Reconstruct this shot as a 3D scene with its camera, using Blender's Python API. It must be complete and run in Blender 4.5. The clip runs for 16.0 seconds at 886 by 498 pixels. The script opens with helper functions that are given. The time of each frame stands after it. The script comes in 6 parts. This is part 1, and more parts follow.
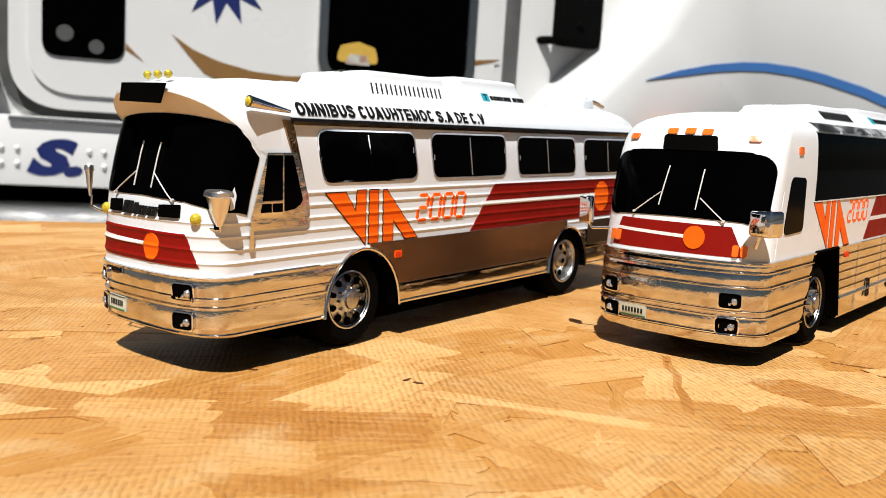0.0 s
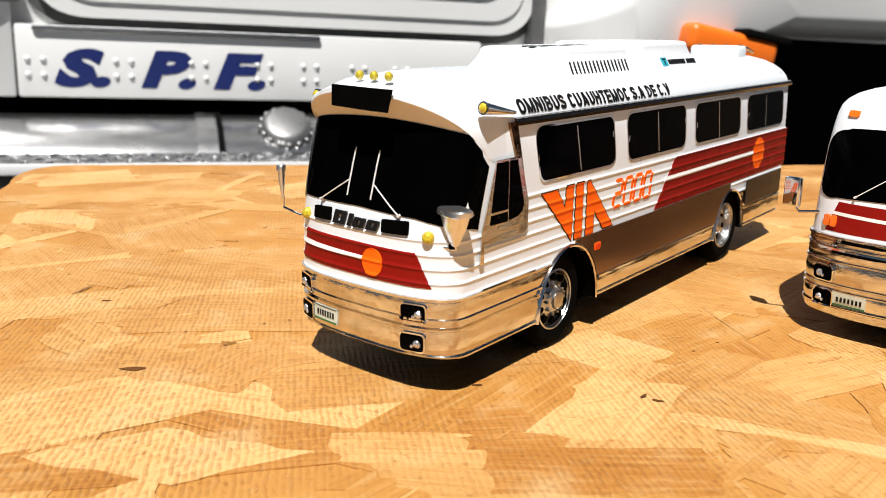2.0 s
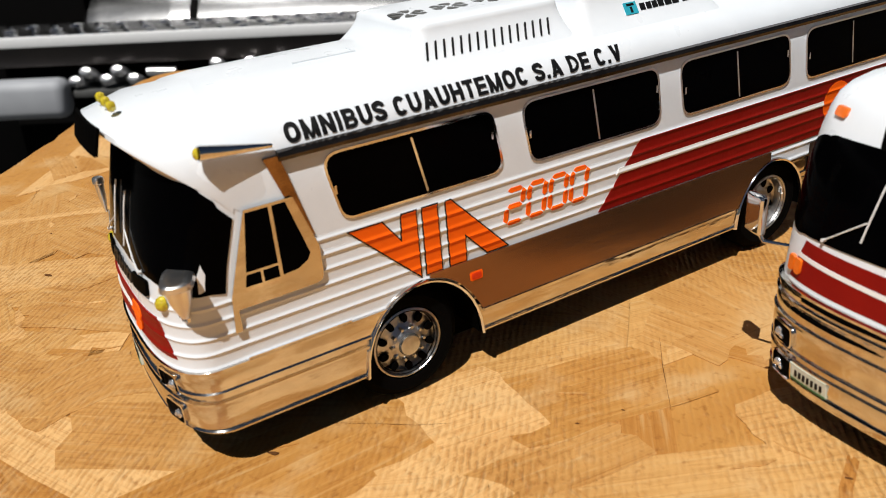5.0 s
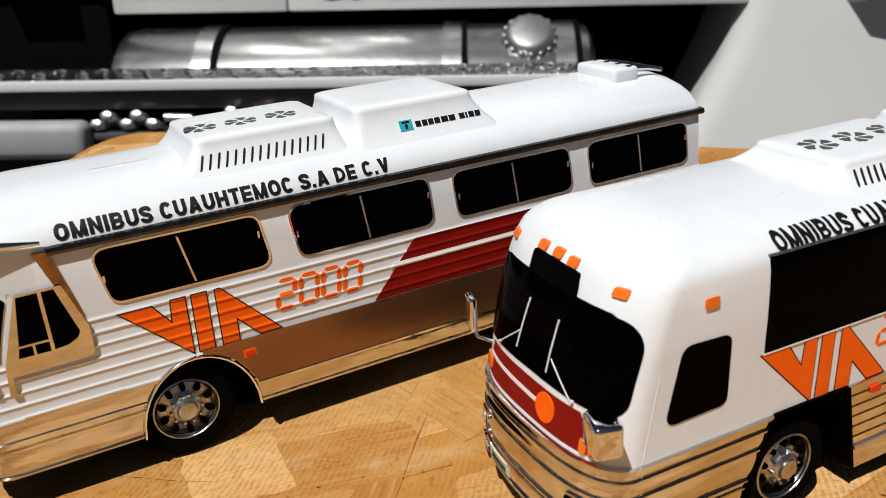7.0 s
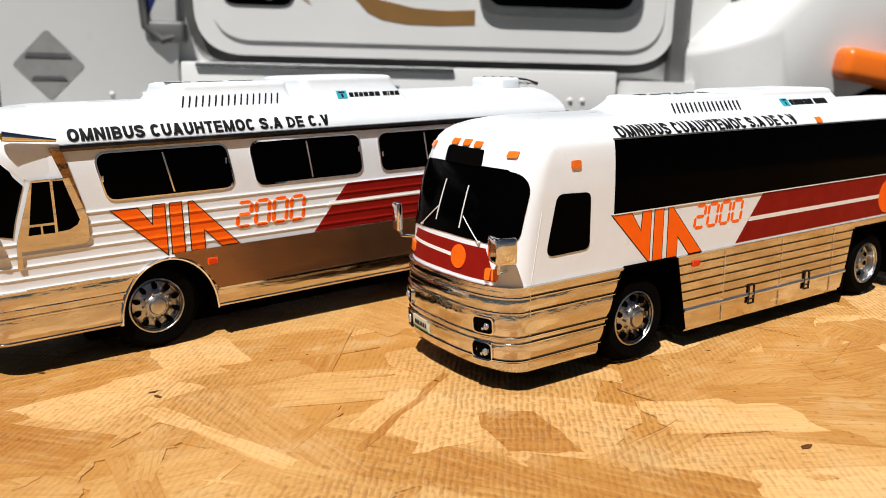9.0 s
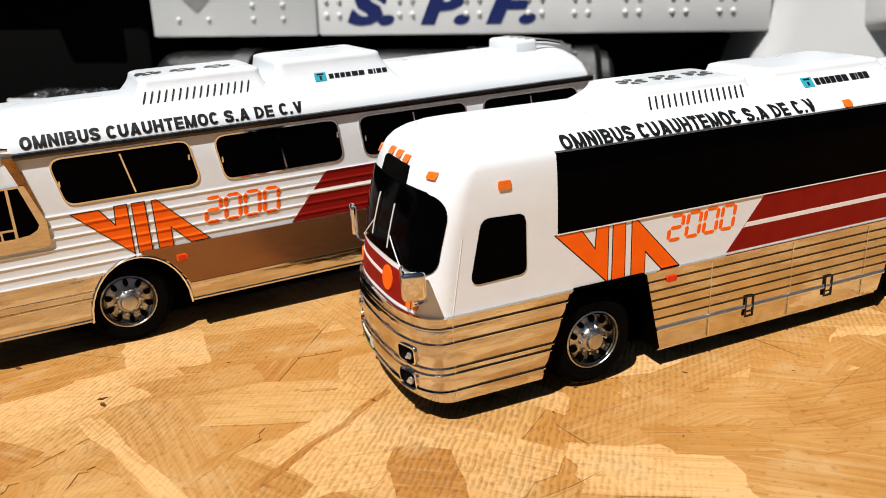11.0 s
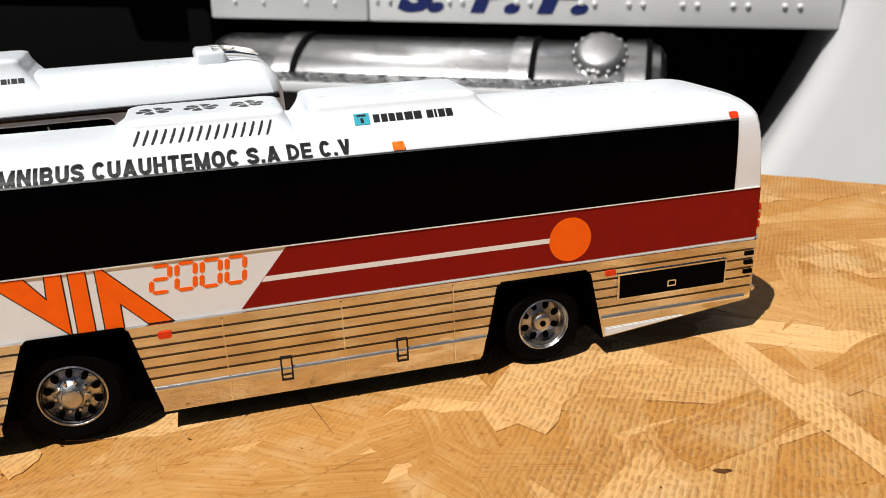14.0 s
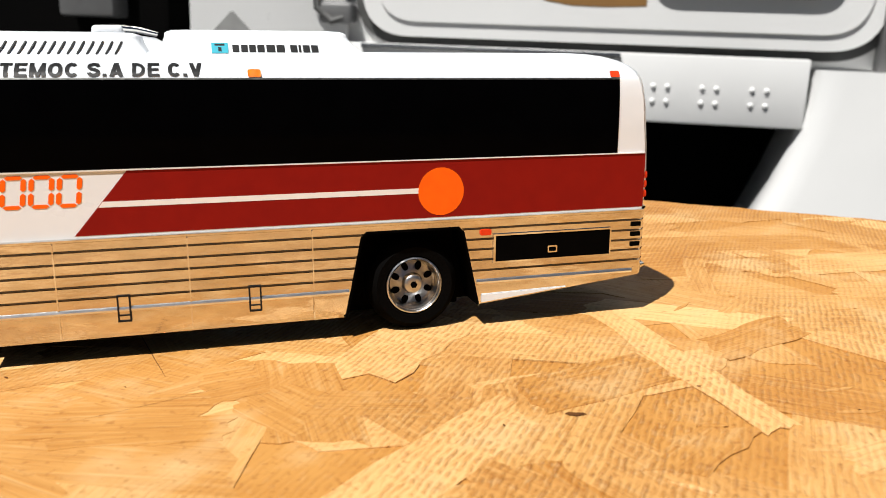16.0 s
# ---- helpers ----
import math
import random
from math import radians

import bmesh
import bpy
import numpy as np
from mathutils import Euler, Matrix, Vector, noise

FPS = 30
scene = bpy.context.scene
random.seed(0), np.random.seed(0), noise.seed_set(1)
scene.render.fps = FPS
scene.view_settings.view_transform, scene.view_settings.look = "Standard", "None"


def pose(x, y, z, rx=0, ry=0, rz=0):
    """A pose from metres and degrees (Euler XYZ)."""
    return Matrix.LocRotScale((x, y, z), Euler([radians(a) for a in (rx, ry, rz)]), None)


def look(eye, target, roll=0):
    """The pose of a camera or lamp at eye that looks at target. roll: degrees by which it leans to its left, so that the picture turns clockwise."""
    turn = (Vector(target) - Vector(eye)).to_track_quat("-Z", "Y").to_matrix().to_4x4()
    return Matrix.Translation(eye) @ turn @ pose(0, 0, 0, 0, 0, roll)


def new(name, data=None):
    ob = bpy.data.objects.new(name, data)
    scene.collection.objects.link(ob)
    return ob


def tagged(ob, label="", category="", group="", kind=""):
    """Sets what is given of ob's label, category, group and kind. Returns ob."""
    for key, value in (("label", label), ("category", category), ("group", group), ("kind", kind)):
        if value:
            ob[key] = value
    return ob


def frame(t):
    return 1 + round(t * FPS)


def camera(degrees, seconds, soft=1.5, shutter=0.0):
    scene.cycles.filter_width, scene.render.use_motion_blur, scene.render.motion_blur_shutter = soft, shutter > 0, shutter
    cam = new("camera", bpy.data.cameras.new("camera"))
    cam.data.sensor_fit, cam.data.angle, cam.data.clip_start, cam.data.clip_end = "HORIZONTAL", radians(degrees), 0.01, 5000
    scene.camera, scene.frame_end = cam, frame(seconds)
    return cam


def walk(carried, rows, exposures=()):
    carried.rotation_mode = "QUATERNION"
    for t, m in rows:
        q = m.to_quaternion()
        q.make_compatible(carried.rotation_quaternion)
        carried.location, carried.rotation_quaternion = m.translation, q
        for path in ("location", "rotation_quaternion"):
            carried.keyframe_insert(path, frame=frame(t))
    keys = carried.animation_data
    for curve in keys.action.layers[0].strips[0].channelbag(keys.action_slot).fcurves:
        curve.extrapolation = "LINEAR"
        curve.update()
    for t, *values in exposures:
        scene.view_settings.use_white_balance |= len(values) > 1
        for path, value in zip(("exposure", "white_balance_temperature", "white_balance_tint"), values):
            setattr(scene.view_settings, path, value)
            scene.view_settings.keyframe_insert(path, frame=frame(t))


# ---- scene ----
cam = camera(56.1, 16.0, soft=0.85)
PATH = [
    (0, (0.0454, 0.0407, 0.0812), (-0.0219, 2.0227, -0.1774), 1.74),
    (0.5, (0.0179, 0.0474, 0.0777), (0.0403, 2.0280, -0.1992), 2.07),
    (1, (-0.0052, 0.0494, 0.0831), (0.0127, 2.0217, -0.2482), 1.94),
    (1.5, (-0.0219, 0.0544, 0.0995), (-0.0677, 2.0137, -0.2996), 1.44),
    (2, (-0.0286, 0.0628, 0.1146), (-0.1211, 1.9947, -0.3947), 0.58),
    (2.5, (-0.0052, 0.0756, 0.1241), (-0.3524, 1.9530, -0.4717), -1.50),
    (3, (0.0256, 0.0969, 0.1328), (-0.5518, 1.8899, -0.5393), -3.45),
    (5.5, (0.1127, 0.1742, 0.1594), (-0.6038, 1.8262, -0.7109), -4.73),
    (6, (0.1358, 0.1833, 0.1717), (-0.5775, 1.8288, -0.7135), -4.05),
    (6.5, (0.1651, 0.1916, 0.1779), (-0.5755, 1.8394, -0.6802), -3.73),
    (7, (0.1892, 0.1700, 0.1739), (-0.6008, 1.8497, -0.5707), -3.28),
    (7.5, (0.2148, 0.1308, 0.1559), (-0.5932, 1.8592, -0.4439), -2.07),
    (8, (0.2160, 0.0924, 0.1321), (-0.4950, 1.8977, -0.3532), -0.66),
    (8.5, (0.2054, 0.0707, 0.1150), (-0.3215, 1.9526, -0.3102), -0.35),
    (11, (0.2712, 0.1301, 0.1516), (-0.6094, 1.7963, -0.5182), -3.05),
    (11.5, (0.3008, 0.1598, 0.1585), (-0.6409, 1.7748, -0.5522), -3.72),
    (12, (0.3303, 0.1768, 0.1604), (-0.6583, 1.7612, -0.5555), -3.72),
    (12.5, (0.3551, 0.1999, 0.1629), (-0.6311, 1.7774, -0.5713), -3.77),
    (13, (0.3777, 0.2230, 0.1632), (-0.6143, 1.7899, -0.5858), -3.17),
    (13.5, (0.4047, 0.2434, 0.1598), (-0.6269, 1.7999, -0.5564), -2.54),
    (14, (0.4285, 0.2681, 0.1528), (-0.6490, 1.8037, -0.5407), -2.09),
    (14.5, (0.4429, 0.2875, 0.1413), (-0.6726, 1.8086, -0.5235), -1.83),
    (15, (0.4621, 0.2966, 0.1255), (-0.6785, 1.8203, -0.4889), -1.05),
    (15.5, (0.4709, 0.3049, 0.1057), (-0.6931, 1.8444, -0.4189), -0.08),
    (16, (0.4612, 0.2906, 0.0977), (-0.6153, 1.9103, -0.3688), 0.32),
]
EXPOSURES = [(0, 0.44), (1, 0.49), (2, 0.52), (3, 0.37), (5.5, -0.09), (6, -0.17), (7, -0.13), (8, 0.19), (8.5, 0.27), (11, 0.2), (12.5, 0.11), (14.5, 0.18), (15.3, 0.4), (16, 0.52)]
walk(cam, [(t, look(eye, target, roll)) for t, eye, target, roll in PATH], EXPOSURES)
cam.data.dof.use_dof = True
cam.data.dof.focus_distance = 0.31
cam.data.dof.aperture_fstop = 24.0

# ---- light ----
SUN_DIR = Vector((-0.027, -0.540, 1.0)).normalized()
world = bpy.data.worlds.new("sky")
scene.world = world
world.use_nodes = True
wt = world.node_tree
sky = wt.nodes.new("ShaderNodeTexSky")
sky.sky_type, sky.sun_disc = "NISHITA", False
sky.dust_density, sky.ozone_density = 1.0, 1.0
sky.sun_elevation, sky.sun_rotation = math.asin(SUN_DIR.z), math.pi
wt.links.new(sky.outputs[0], wt.nodes["Background"].inputs[0])
wt.nodes["Background"].inputs[1].default_value = 0.015
sun = new("sun", bpy.data.lights.new("sun", "SUN"))
sun.data.energy, sun.data.angle, sun.data.color = 5.0, radians(0.55), (1.0, 0.98, 0.945)
sun.matrix_world = look(SUN_DIR * 8, (0, 0, 0))


# ---- materials ----
def material(name, colour, rough=0.5, metal=0.0, second=None, scale=60.0, mix=0.5, bump=0.0, bump_scale=400.0, coat=0.0, spec=0.5, stretch=(1, 1, 1), by_object=0.0):
    """A surface with variation at two scales: slow blotches between two colours, and a fine relief."""
    m = bpy.data.materials.new(name)
    m.use_nodes = True
    nt = m.node_tree
    n, l = nt.nodes, nt.links
    b = n["Principled BSDF"]
    b.inputs["Roughness"].default_value, b.inputs["Metallic"].default_value = rough, metal
    b.inputs["Coat Weight"].default_value, b.inputs["Specular IOR Level"].default_value = coat, spec
    b.inputs["Base Color"].default_value = (*colour, 1)
    co = n.new("ShaderNodeTexCoord")
    mp = n.new("ShaderNodeMapping")
    mp.inputs["Scale"].default_value = stretch
    l.new(co.outputs["Object"], mp.inputs[0])
    if second:
        tx = n.new("ShaderNodeTexNoise")
        tx.inputs["Scale"].default_value, tx.inputs["Detail"].default_value = scale, 6
        l.new(mp.outputs[0], tx.inputs[0])
        mx = n.new("ShaderNodeMix")
        mx.data_type = "RGBA"
        mx.inputs[6].default_value, mx.inputs[7].default_value = (*colour, 1), (*second, 1)
        rg = n.new("ShaderNodeMapRange")
        rg.inputs[1].default_value, rg.inputs[2].default_value = 0.5 - mix / 2, 0.5 + mix / 2
        l.new(tx.outputs[0], rg.inputs[0])
        l.new(rg.outputs[0], mx.inputs[0])
        l.new(mx.outputs[2], b.inputs["Base Color"])
        rr = n.new("ShaderNodeMapRange")
        rr.inputs[3].default_value, rr.inputs[4].default_value = rough * 0.8, min(1, rough * 1.3)
        l.new(tx.outputs[0], rr.inputs[0])
        l.new(rr.outputs[0], b.inputs["Roughness"])
    if bump:
        t2 = n.new("ShaderNodeTexNoise")
        t2.inputs["Scale"].default_value, t2.inputs["Detail"].default_value = bump_scale, 4
        l.new(mp.outputs[0], t2.inputs[0])
        bp = n.new("ShaderNodeBump")
        bp.inputs["Strength"].default_value, bp.inputs["Distance"].default_value = bump, 0.001
        l.new(t2.outputs[0], bp.inputs["Height"])
        l.new(bp.outputs[0], b.inputs["Normal"])
    return m


WHITE = material("white_enamel", (0.76, 0.795, 0.83), 0.28, 0, (0.71, 0.745, 0.78), 90, 0.6, 0.05, 500, coat=0.15)
# white enamel with the board's warm bounce light put into its colour
BOUNCE_TINT = material("bounce_tinted_enamel", (0.80, 0.74, 0.64), 0.5, 0, (0.74, 0.68, 0.58), 120, 0.6, 0.05, 600)
SATIN = material("satin_chrome", (0.88, 0.88, 0.88), 0.32, 1, (0.76, 0.76, 0.76), 220, 0.5, 0.15, 300)
FOIL = material("chrome_foil", (0.83, 0.80, 0.76), 0.12, 1, (0.56, 0.53, 0.49), 150, 0.55, 0.5, 85, stretch=(0.5, 1, 1.5))
CHROME = material("chrome_plate", (0.83, 0.83, 0.84), 0.07, 1, (0.7, 0.7, 0.71), 200, 0.5)
GLASS = material("black_tinted_glass", (0.0004, 0.0004, 0.0005), 0.10, 0, (0.0008, 0.0008, 0.001), 70, 0.5, spec=0.5)
BLACK = material("black_paint", (0.001, 0.001, 0.001), 0.55, 0, (0.002, 0.0018, 0.0016), 90, 0.6, 0.05, 700, spec=0.5)
INK = material("black_decal", (0.003, 0.003, 0.0035), 0.5, 0, (0.006, 0.006, 0.0065), 300, 0.6, spec=0.3)
GREYINK = material("grey_badge", (0.05, 0.055, 0.05), 0.35, 0.4, (0.12, 0.12, 0.115), 500, 0.4)
RED = material("oxide_red_decal", (0.235, 0.007, 0.0035), 0.5, 0, (0.195, 0.005, 0.0027), 120, 0.6, 0.08, 700, spec=0.12)
ORANGE = material("orange_decal", (0.95, 0.135, 0.004), 0.5, 0, (0.86, 0.11, 0.003), 200, 0.6, spec=0.15)
AMBER = material("amber_lens", (0.85, 0.18, 0.012), 0.3, 0, (0.72, 0.13, 0.008), 600, 0.5, coat=0.2)
REDLENS = material("red_lens", (0.74, 0.05, 0.01), 0.45, 0, (0.62, 0.035, 0.007), 600, 0.5, spec=0.15)
YELLOW = material("yellow_gem", (0.6, 0.48, 0.025), 0.15, 0.1, (0.42, 0.31, 0.02), 900, 0.3, 0.5, 900, coat=0.6)
BROWN = material("brushed_brown_panel", (0.31, 0.165, 0.085), 0.22, 0.85, (0.22, 0.115, 0.058), 160, 0.6, 0.1, 300, stretch=(0.06, 1, 1))
GUTTER = material("dark_trim_metal", (0.10, 0.088, 0.08), 0.16, 0.9, (0.045, 0.038, 0.034), 200, 0.5)
TYRE = material("black_rubber", (0.0012, 0.0012, 0.0012), 0.9, 0, (0.0025, 0.0022, 0.002), 120, 0.6, 0.2, 700, spec=0.03)
RIM = material("cast_chrome_rim", (0.62, 0.62, 0.62), 0.30, 1, (0.38, 0.38, 0.38), 260, 0.5, 0.3, 420)
BULB = material("silvered_bulb", (0.72, 0.72, 0.73), 0.25, 0.8, (0.5, 0.5, 0.51), 500, 0.5, 0.4, 500)
# dark brown painted in place of shade inside the skirt's grooves
FLUTE_SHADE = material("groove_shade", (0.10, 0.068, 0.04), 0.3, 0.6, (0.045, 0.03, 0.019), 250, 0.6)
TEAL = material("teal_decal", (0.03, 0.38, 0.48), 0.4, 0, (0.02, 0.3, 0.4), 300, 0.6)
PLATEW = material("pale_plate", (0.66, 0.66, 0.58), 0.45, 0, (0.5, 0.55, 0.44), 500, 0.6)
PLATEG = material("green_plate_ink", (0.03, 0.12, 0.04), 0.5, 0, (0.05, 0.16, 0.06), 500, 0.6)
WHITEINK = material("white_decal", (0.8, 0.79, 0.77), 0.4, 0, (0.74, 0.73, 0.71), 200, 0.6)
TRUCKW = material("truck_white_paint", (0.70, 0.70, 0.692), 0.28, 0, (0.64, 0.64, 0.633), 4, 0.7, 0.03, 90, coat=0.3)
SEAL = material("grey_rubber_seal", (0.045, 0.045, 0.044), 0.5, 0, (0.075, 0.075, 0.072), 20, 0.6)
GOLD = material("gold_brown_decal", (0.24, 0.125, 0.038), 0.4, 0, (0.19, 0.1, 0.03), 12, 0.6)
BLUE = material("navy_decal", (0.007, 0.017, 0.115), 0.4, 0, (0.005, 0.013, 0.09), 15, 0.6)
SKYBLUE = material("mid_blue_decal", (0.05, 0.16, 0.42), 0.4, 0, (0.04, 0.13, 0.36), 10, 0.6)
SILVER = material("silver_paint", (0.78, 0.78, 0.78), 0.45, 0.1, (0.66, 0.66, 0.66), 400, 0.6)
ALU = material("polished_aluminium", (0.54, 0.54, 0.54), 0.24, 1, (0.36, 0.36, 0.36), 18, 0.6, 0.3, 60)
STUD = material("dull_aluminium", (0.30, 0.30, 0.30), 0.42, 0.9, (0.19, 0.19, 0.19), 30, 0.6, 0.4, 120)
# near-black for the lorry's black parts, and painted in place of shade around it
DARK = material("black_parts_and_shade", (0.0015, 0.0015, 0.0015), 0.8, 0, (0.003, 0.0027, 0.0025), 9, 0.6, 0.1, 80, spec=0.05)
GREYM = material("grey_steel", (0.18, 0.18, 0.18), 0.5, 0.3, (0.11, 0.11, 0.11), 14, 0.6, 0.1, 80)
YARD = material("asphalt_yard", (0.055, 0.054, 0.052), 0.9, 0, (0.04, 0.039, 0.037), 3, 0.6, 0.5, 90)
TIMBER = material("rough_timber", (0.36, 0.24, 0.13), 0.7, 0, (0.26, 0.16, 0.08), 12, 0.6, 0.4, 60, stretch=(1, 1, 0.1))


for m in (GLASS, BLACK):
    m.node_tree.nodes["Principled BSDF"].inputs["IOR"].default_value = 1.06


# ---- building helpers ----
def part(name, bm, mat, parent=None, label="", smooth=40):
    """Links a bmesh as one mesh object under a thing or a part."""
    bmesh.ops.recalc_face_normals(bm, faces=bm.faces)
    me = bpy.data.meshes.new(name)
    bm.to_mesh(me)
    bm.free()
    me.materials.append(mat)
    if smooth:
        me.polygons.foreach_set("use_smooth", [True] * len(me.polygons))
        me.set_sharp_from_angle(angle=radians(smooth))
    ob = new(name, me)
    ob.parent = parent
    if label:
        tagged(ob, label)
    return ob


def share(ob, parent, m):
    """Another part on the same mesh."""
    o = new(ob.name.split(".")[0], ob.data)
    o.parent, o.matrix_basis = parent, m
    return o


def thing(name, m, label, category, group="", kind=""):
    e = new(name)
    e.empty_display_size = 0.02
    e.matrix_world = m
    return tagged(e, label, category, group, kind)


def skin(rings, closed=True, caps=True):
    """A bmesh through rings of points, all of one length."""
    bm = bmesh.new()
    vs = [[bm.verts.new(p) for p in r] for r in rings]
    k = len(rings[0])
    for a, b in zip(vs, vs[1:]):
        for i in range(k if closed else k - 1):
            j = (i + 1) % k
            bm.faces.new((a[i], a[j], b[j], b[i]))
    if caps and closed:
        bm.faces.new(vs[0][::-1])
        bm.faces.new(vs[-1])
    return bm


def lathe(profile, n=40, axis="y", closed=False):
    """Turns (radius, height) points round an axis."""
    rings = []
    for i in range(n):
        a = 2 * math.pi * i / n
        c, s = math.cos(a), math.sin(a)
        rings.append([(r * c, h, r * s) if axis == "y" else (r * c, r * s, h) if axis == "z" else (h, r * c, r * s) for r, h in profile])
    bm = bmesh.new()
    vs = [[bm.verts.new(p) for p in r] for r in rings]
    k = len(profile)
    for i in range(n):
        a, b = vs[i], vs[(i + 1) % n]
        for j in range(k if closed else k - 1):
            bm.faces.new((a[j], b[j], b[(j + 1) % k], a[(j + 1) % k]))
    bmesh.ops.remove_doubles(bm, verts=bm.verts, dist=1e-6)
    return bm


def block(x0, x1, y0, y1, z0, z1, bevel=0.0, seg=2):
    bm = bmesh.new()
    bmesh.ops.create_cube(bm, size=1)
    for v in bm.verts:
        v.co = ((x0 + x1) / 2 + v.co.x * (x1 - x0), (y0 + y1) / 2 + v.co.y * (y1 - y0), (z0 + z1) / 2 + v.co.z * (z1 - z0))
    if bevel:
        bmesh.ops.bevel(bm, geom=list(bm.edges), offset=bevel, segments=seg, affect="EDGES", profile=0.5)
    return bm


def tube(points, r, n=8, r_end=None):
    """A round bar through points."""
    pts = [Vector(p) for p in points]
    rings = []
    for i, p in enumerate(pts):
        d = (pts[min(i + 1, len(pts) - 1)] - pts[max(i - 1, 0)]).normalized()
        side = d.cross(Vector((0, 0, 1)) if abs(d.z) < 0.9 else Vector((1, 0, 0))).normalized()
        up = side.cross(d)
        rad = r if r_end is None else r + (r_end - r) * i / (len(pts) - 1)
        rings.append([p + rad * (math.cos(2 * math.pi * k / n) * side + math.sin(2 * math.pi * k / n) * up) for k in range(n)])
    return skin(rings)


def rounded(pts, r, n=5):
    """The outline of a polygon with rounded corners; r is one radius or one for each corner."""
    out, k = [], len(pts)
    rs = r if isinstance(r, (list, tuple)) else [r] * k
    for i in range(k):
        p, a, b = Vector(pts[i]), Vector(pts[i - 1]), Vector(pts[(i + 1) % k])
        u, v = (a - p), (b - p)
        ang = u.angle(v)
        cut = min(rs[i] / max(math.tan(ang / 2), 1e-3), u.length * 0.49, v.length * 0.49)
        p0, p1 = p + u.normalized() * cut, p + v.normalized() * cut
        for j in range(n + 1):
            t = j / n
            out.append(tuple((1 - t) ** 2 * p0 + 2 * t * (1 - t) * p + t * t * p1))
    return out


def shrunk(pts, d):
    """A polygon with its edges moved inwards by d."""
    k = len(pts)
    area = sum(pts[i][0] * pts[(i + 1) % k][1] - pts[(i + 1) % k][0] * pts[i][1] for i in range(k))
    sg = 1 if area > 0 else -1
    lines = []
    for i in range(k):
        a, b = Vector(pts[i]), Vector(pts[(i + 1) % k])
        e = (b - a).normalized()
        nrm = Vector((-e.y, e.x)) * sg
        lines.append((a + nrm * d, e))
    out = []
    for i in range(k):
        (p, u), (q, v) = lines[i - 1], lines[i]
        den = u.x * v.y - u.y * v.x
        t = ((q - p).x * v.y - (q - p).y * v.x) / den if abs(den) > 1e-9 else 0
        out.append(tuple(p + u * t))
    return out


def disc(cx, cz, r, n=36, rz=None):
    return [(cx + r * math.cos(2 * math.pi * i / n), cz + (rz or r) * math.sin(2 * math.pi * i / n)) for i in range(n)]


def sheet(pts, surf, lift, thick=0.0003, cut_a=None, cut_b=None, hole=None):
    """A thin plate with the outline pts, laid on a surface: surf(a, b, lift) gives the place. hole: an inner outline of as many points."""
    bm = bmesh.new()
    outer = [bm.verts.new((a, b, 0)) for a, b in pts]
    if hole:
        inner = [bm.verts.new((a, b, 0)) for a, b in hole]
        k = len(pts)
        for i in range(k):
            bm.faces.new((outer[i], outer[(i + 1) % k], inner[(i + 1) % k], inner[i]))
    else:
        bm.faces.new(outer)
    bm.normal_update()
    bmesh.ops.triangulate(bm, faces=[f for f in bm.faces if len(f.verts) > 4])
    for axis, step in ((0, cut_a), (1, cut_b)):
        if step:
            lo, hi = min(p[axis] for p in pts), max(p[axis] for p in pts)
            for i in range(int(math.ceil(lo / step)), int(math.floor(hi / step)) + 1):
                at = i * step
                if lo + 1e-7 < at < hi - 1e-7:
                    co, no = [0, 0, 0], [0, 0, 0]
                    co[axis], no[axis] = at, 1
                    bmesh.ops.bisect_plane(bm, geom=list(bm.verts) + list(bm.edges) + list(bm.faces), plane_co=co, plane_no=no, dist=1e-8)
    rim = [e for e in bm.edges if e.is_boundary]
    ret = bmesh.ops.extrude_edge_only(bm, edges=rim)
    low = {v for v in ret["geom"] if isinstance(v, bmesh.types.BMVert)}
    for v in bm.verts:
        v.co = surf(v.co.x, v.co.y, lift - 0.0002 if v in low else lift + thick)
    bm.normal_update()
    return bm


def spaced(a, b, n):
    return [a + (b - a) * i / n for i in range(n + 1)]


def lettering(text, bold=0.012):
    """Built-in letters as points and faces, one unit high, from 0 to 1 in both ways."""
    cu = bpy.data.curves.new("lettering", "FONT")
    cu.body, cu.offset, cu.resolution_u = text, bold, 3
    ob = new("lettering", cu)
    me = bpy.data.meshes.new_from_object(ob.evaluated_get(bpy.context.evaluated_depsgraph_get()))
    co = np.empty(len(me.vertices) * 3)
    me.vertices.foreach_get("co", co)
    co = co.reshape(-1, 3)
    faces = [tuple(p.vertices) for p in me.polygons]
    bpy.data.objects.remove(ob)
    bpy.data.curves.remove(cu)
    bpy.data.meshes.remove(me)
    lo, hi = co.min(0), co.max(0)
    return (co - lo)[:, :2] / (hi - lo)[:2], faces


def written(text, surf, a0, a1, b0, b1, lift, bold=0.012, slope=0.0, slant=0.0, rows=1):
    pts, faces = lettering(text, bold)
    bm = bmesh.new()
    vs = [bm.verts.new((u, v, 0)) for u, v in pts]
    for f in faces:
        try:
            bm.faces.new([vs[i] for i in f])
        except ValueError:
            pass
    bm.normal_update()
    for i in range(1, rows):
        bmesh.ops.bisect_plane(bm, geom=list(bm.verts) + list(bm.edges) + list(bm.faces), plane_co=(0, i / rows, 0), plane_no=(0, 1, 0), dist=1e-7)
    for v in bm.verts:
        v.co = surf(a0 + (a1 - a0) * v.co.x + slant * v.co.y, b0 + (b1 - b0) * v.co.y + slope * v.co.x, lift + v.co.z)
    return bm


WIDE = {"O": 0.80, "M": 0.88, "I": 0.27, "S": 0.70, "T": 0.66, "E": 0.68, "A": 0.80, "V": 0.76, "D": 0.76, ".": 0.27, " ": 0.26}


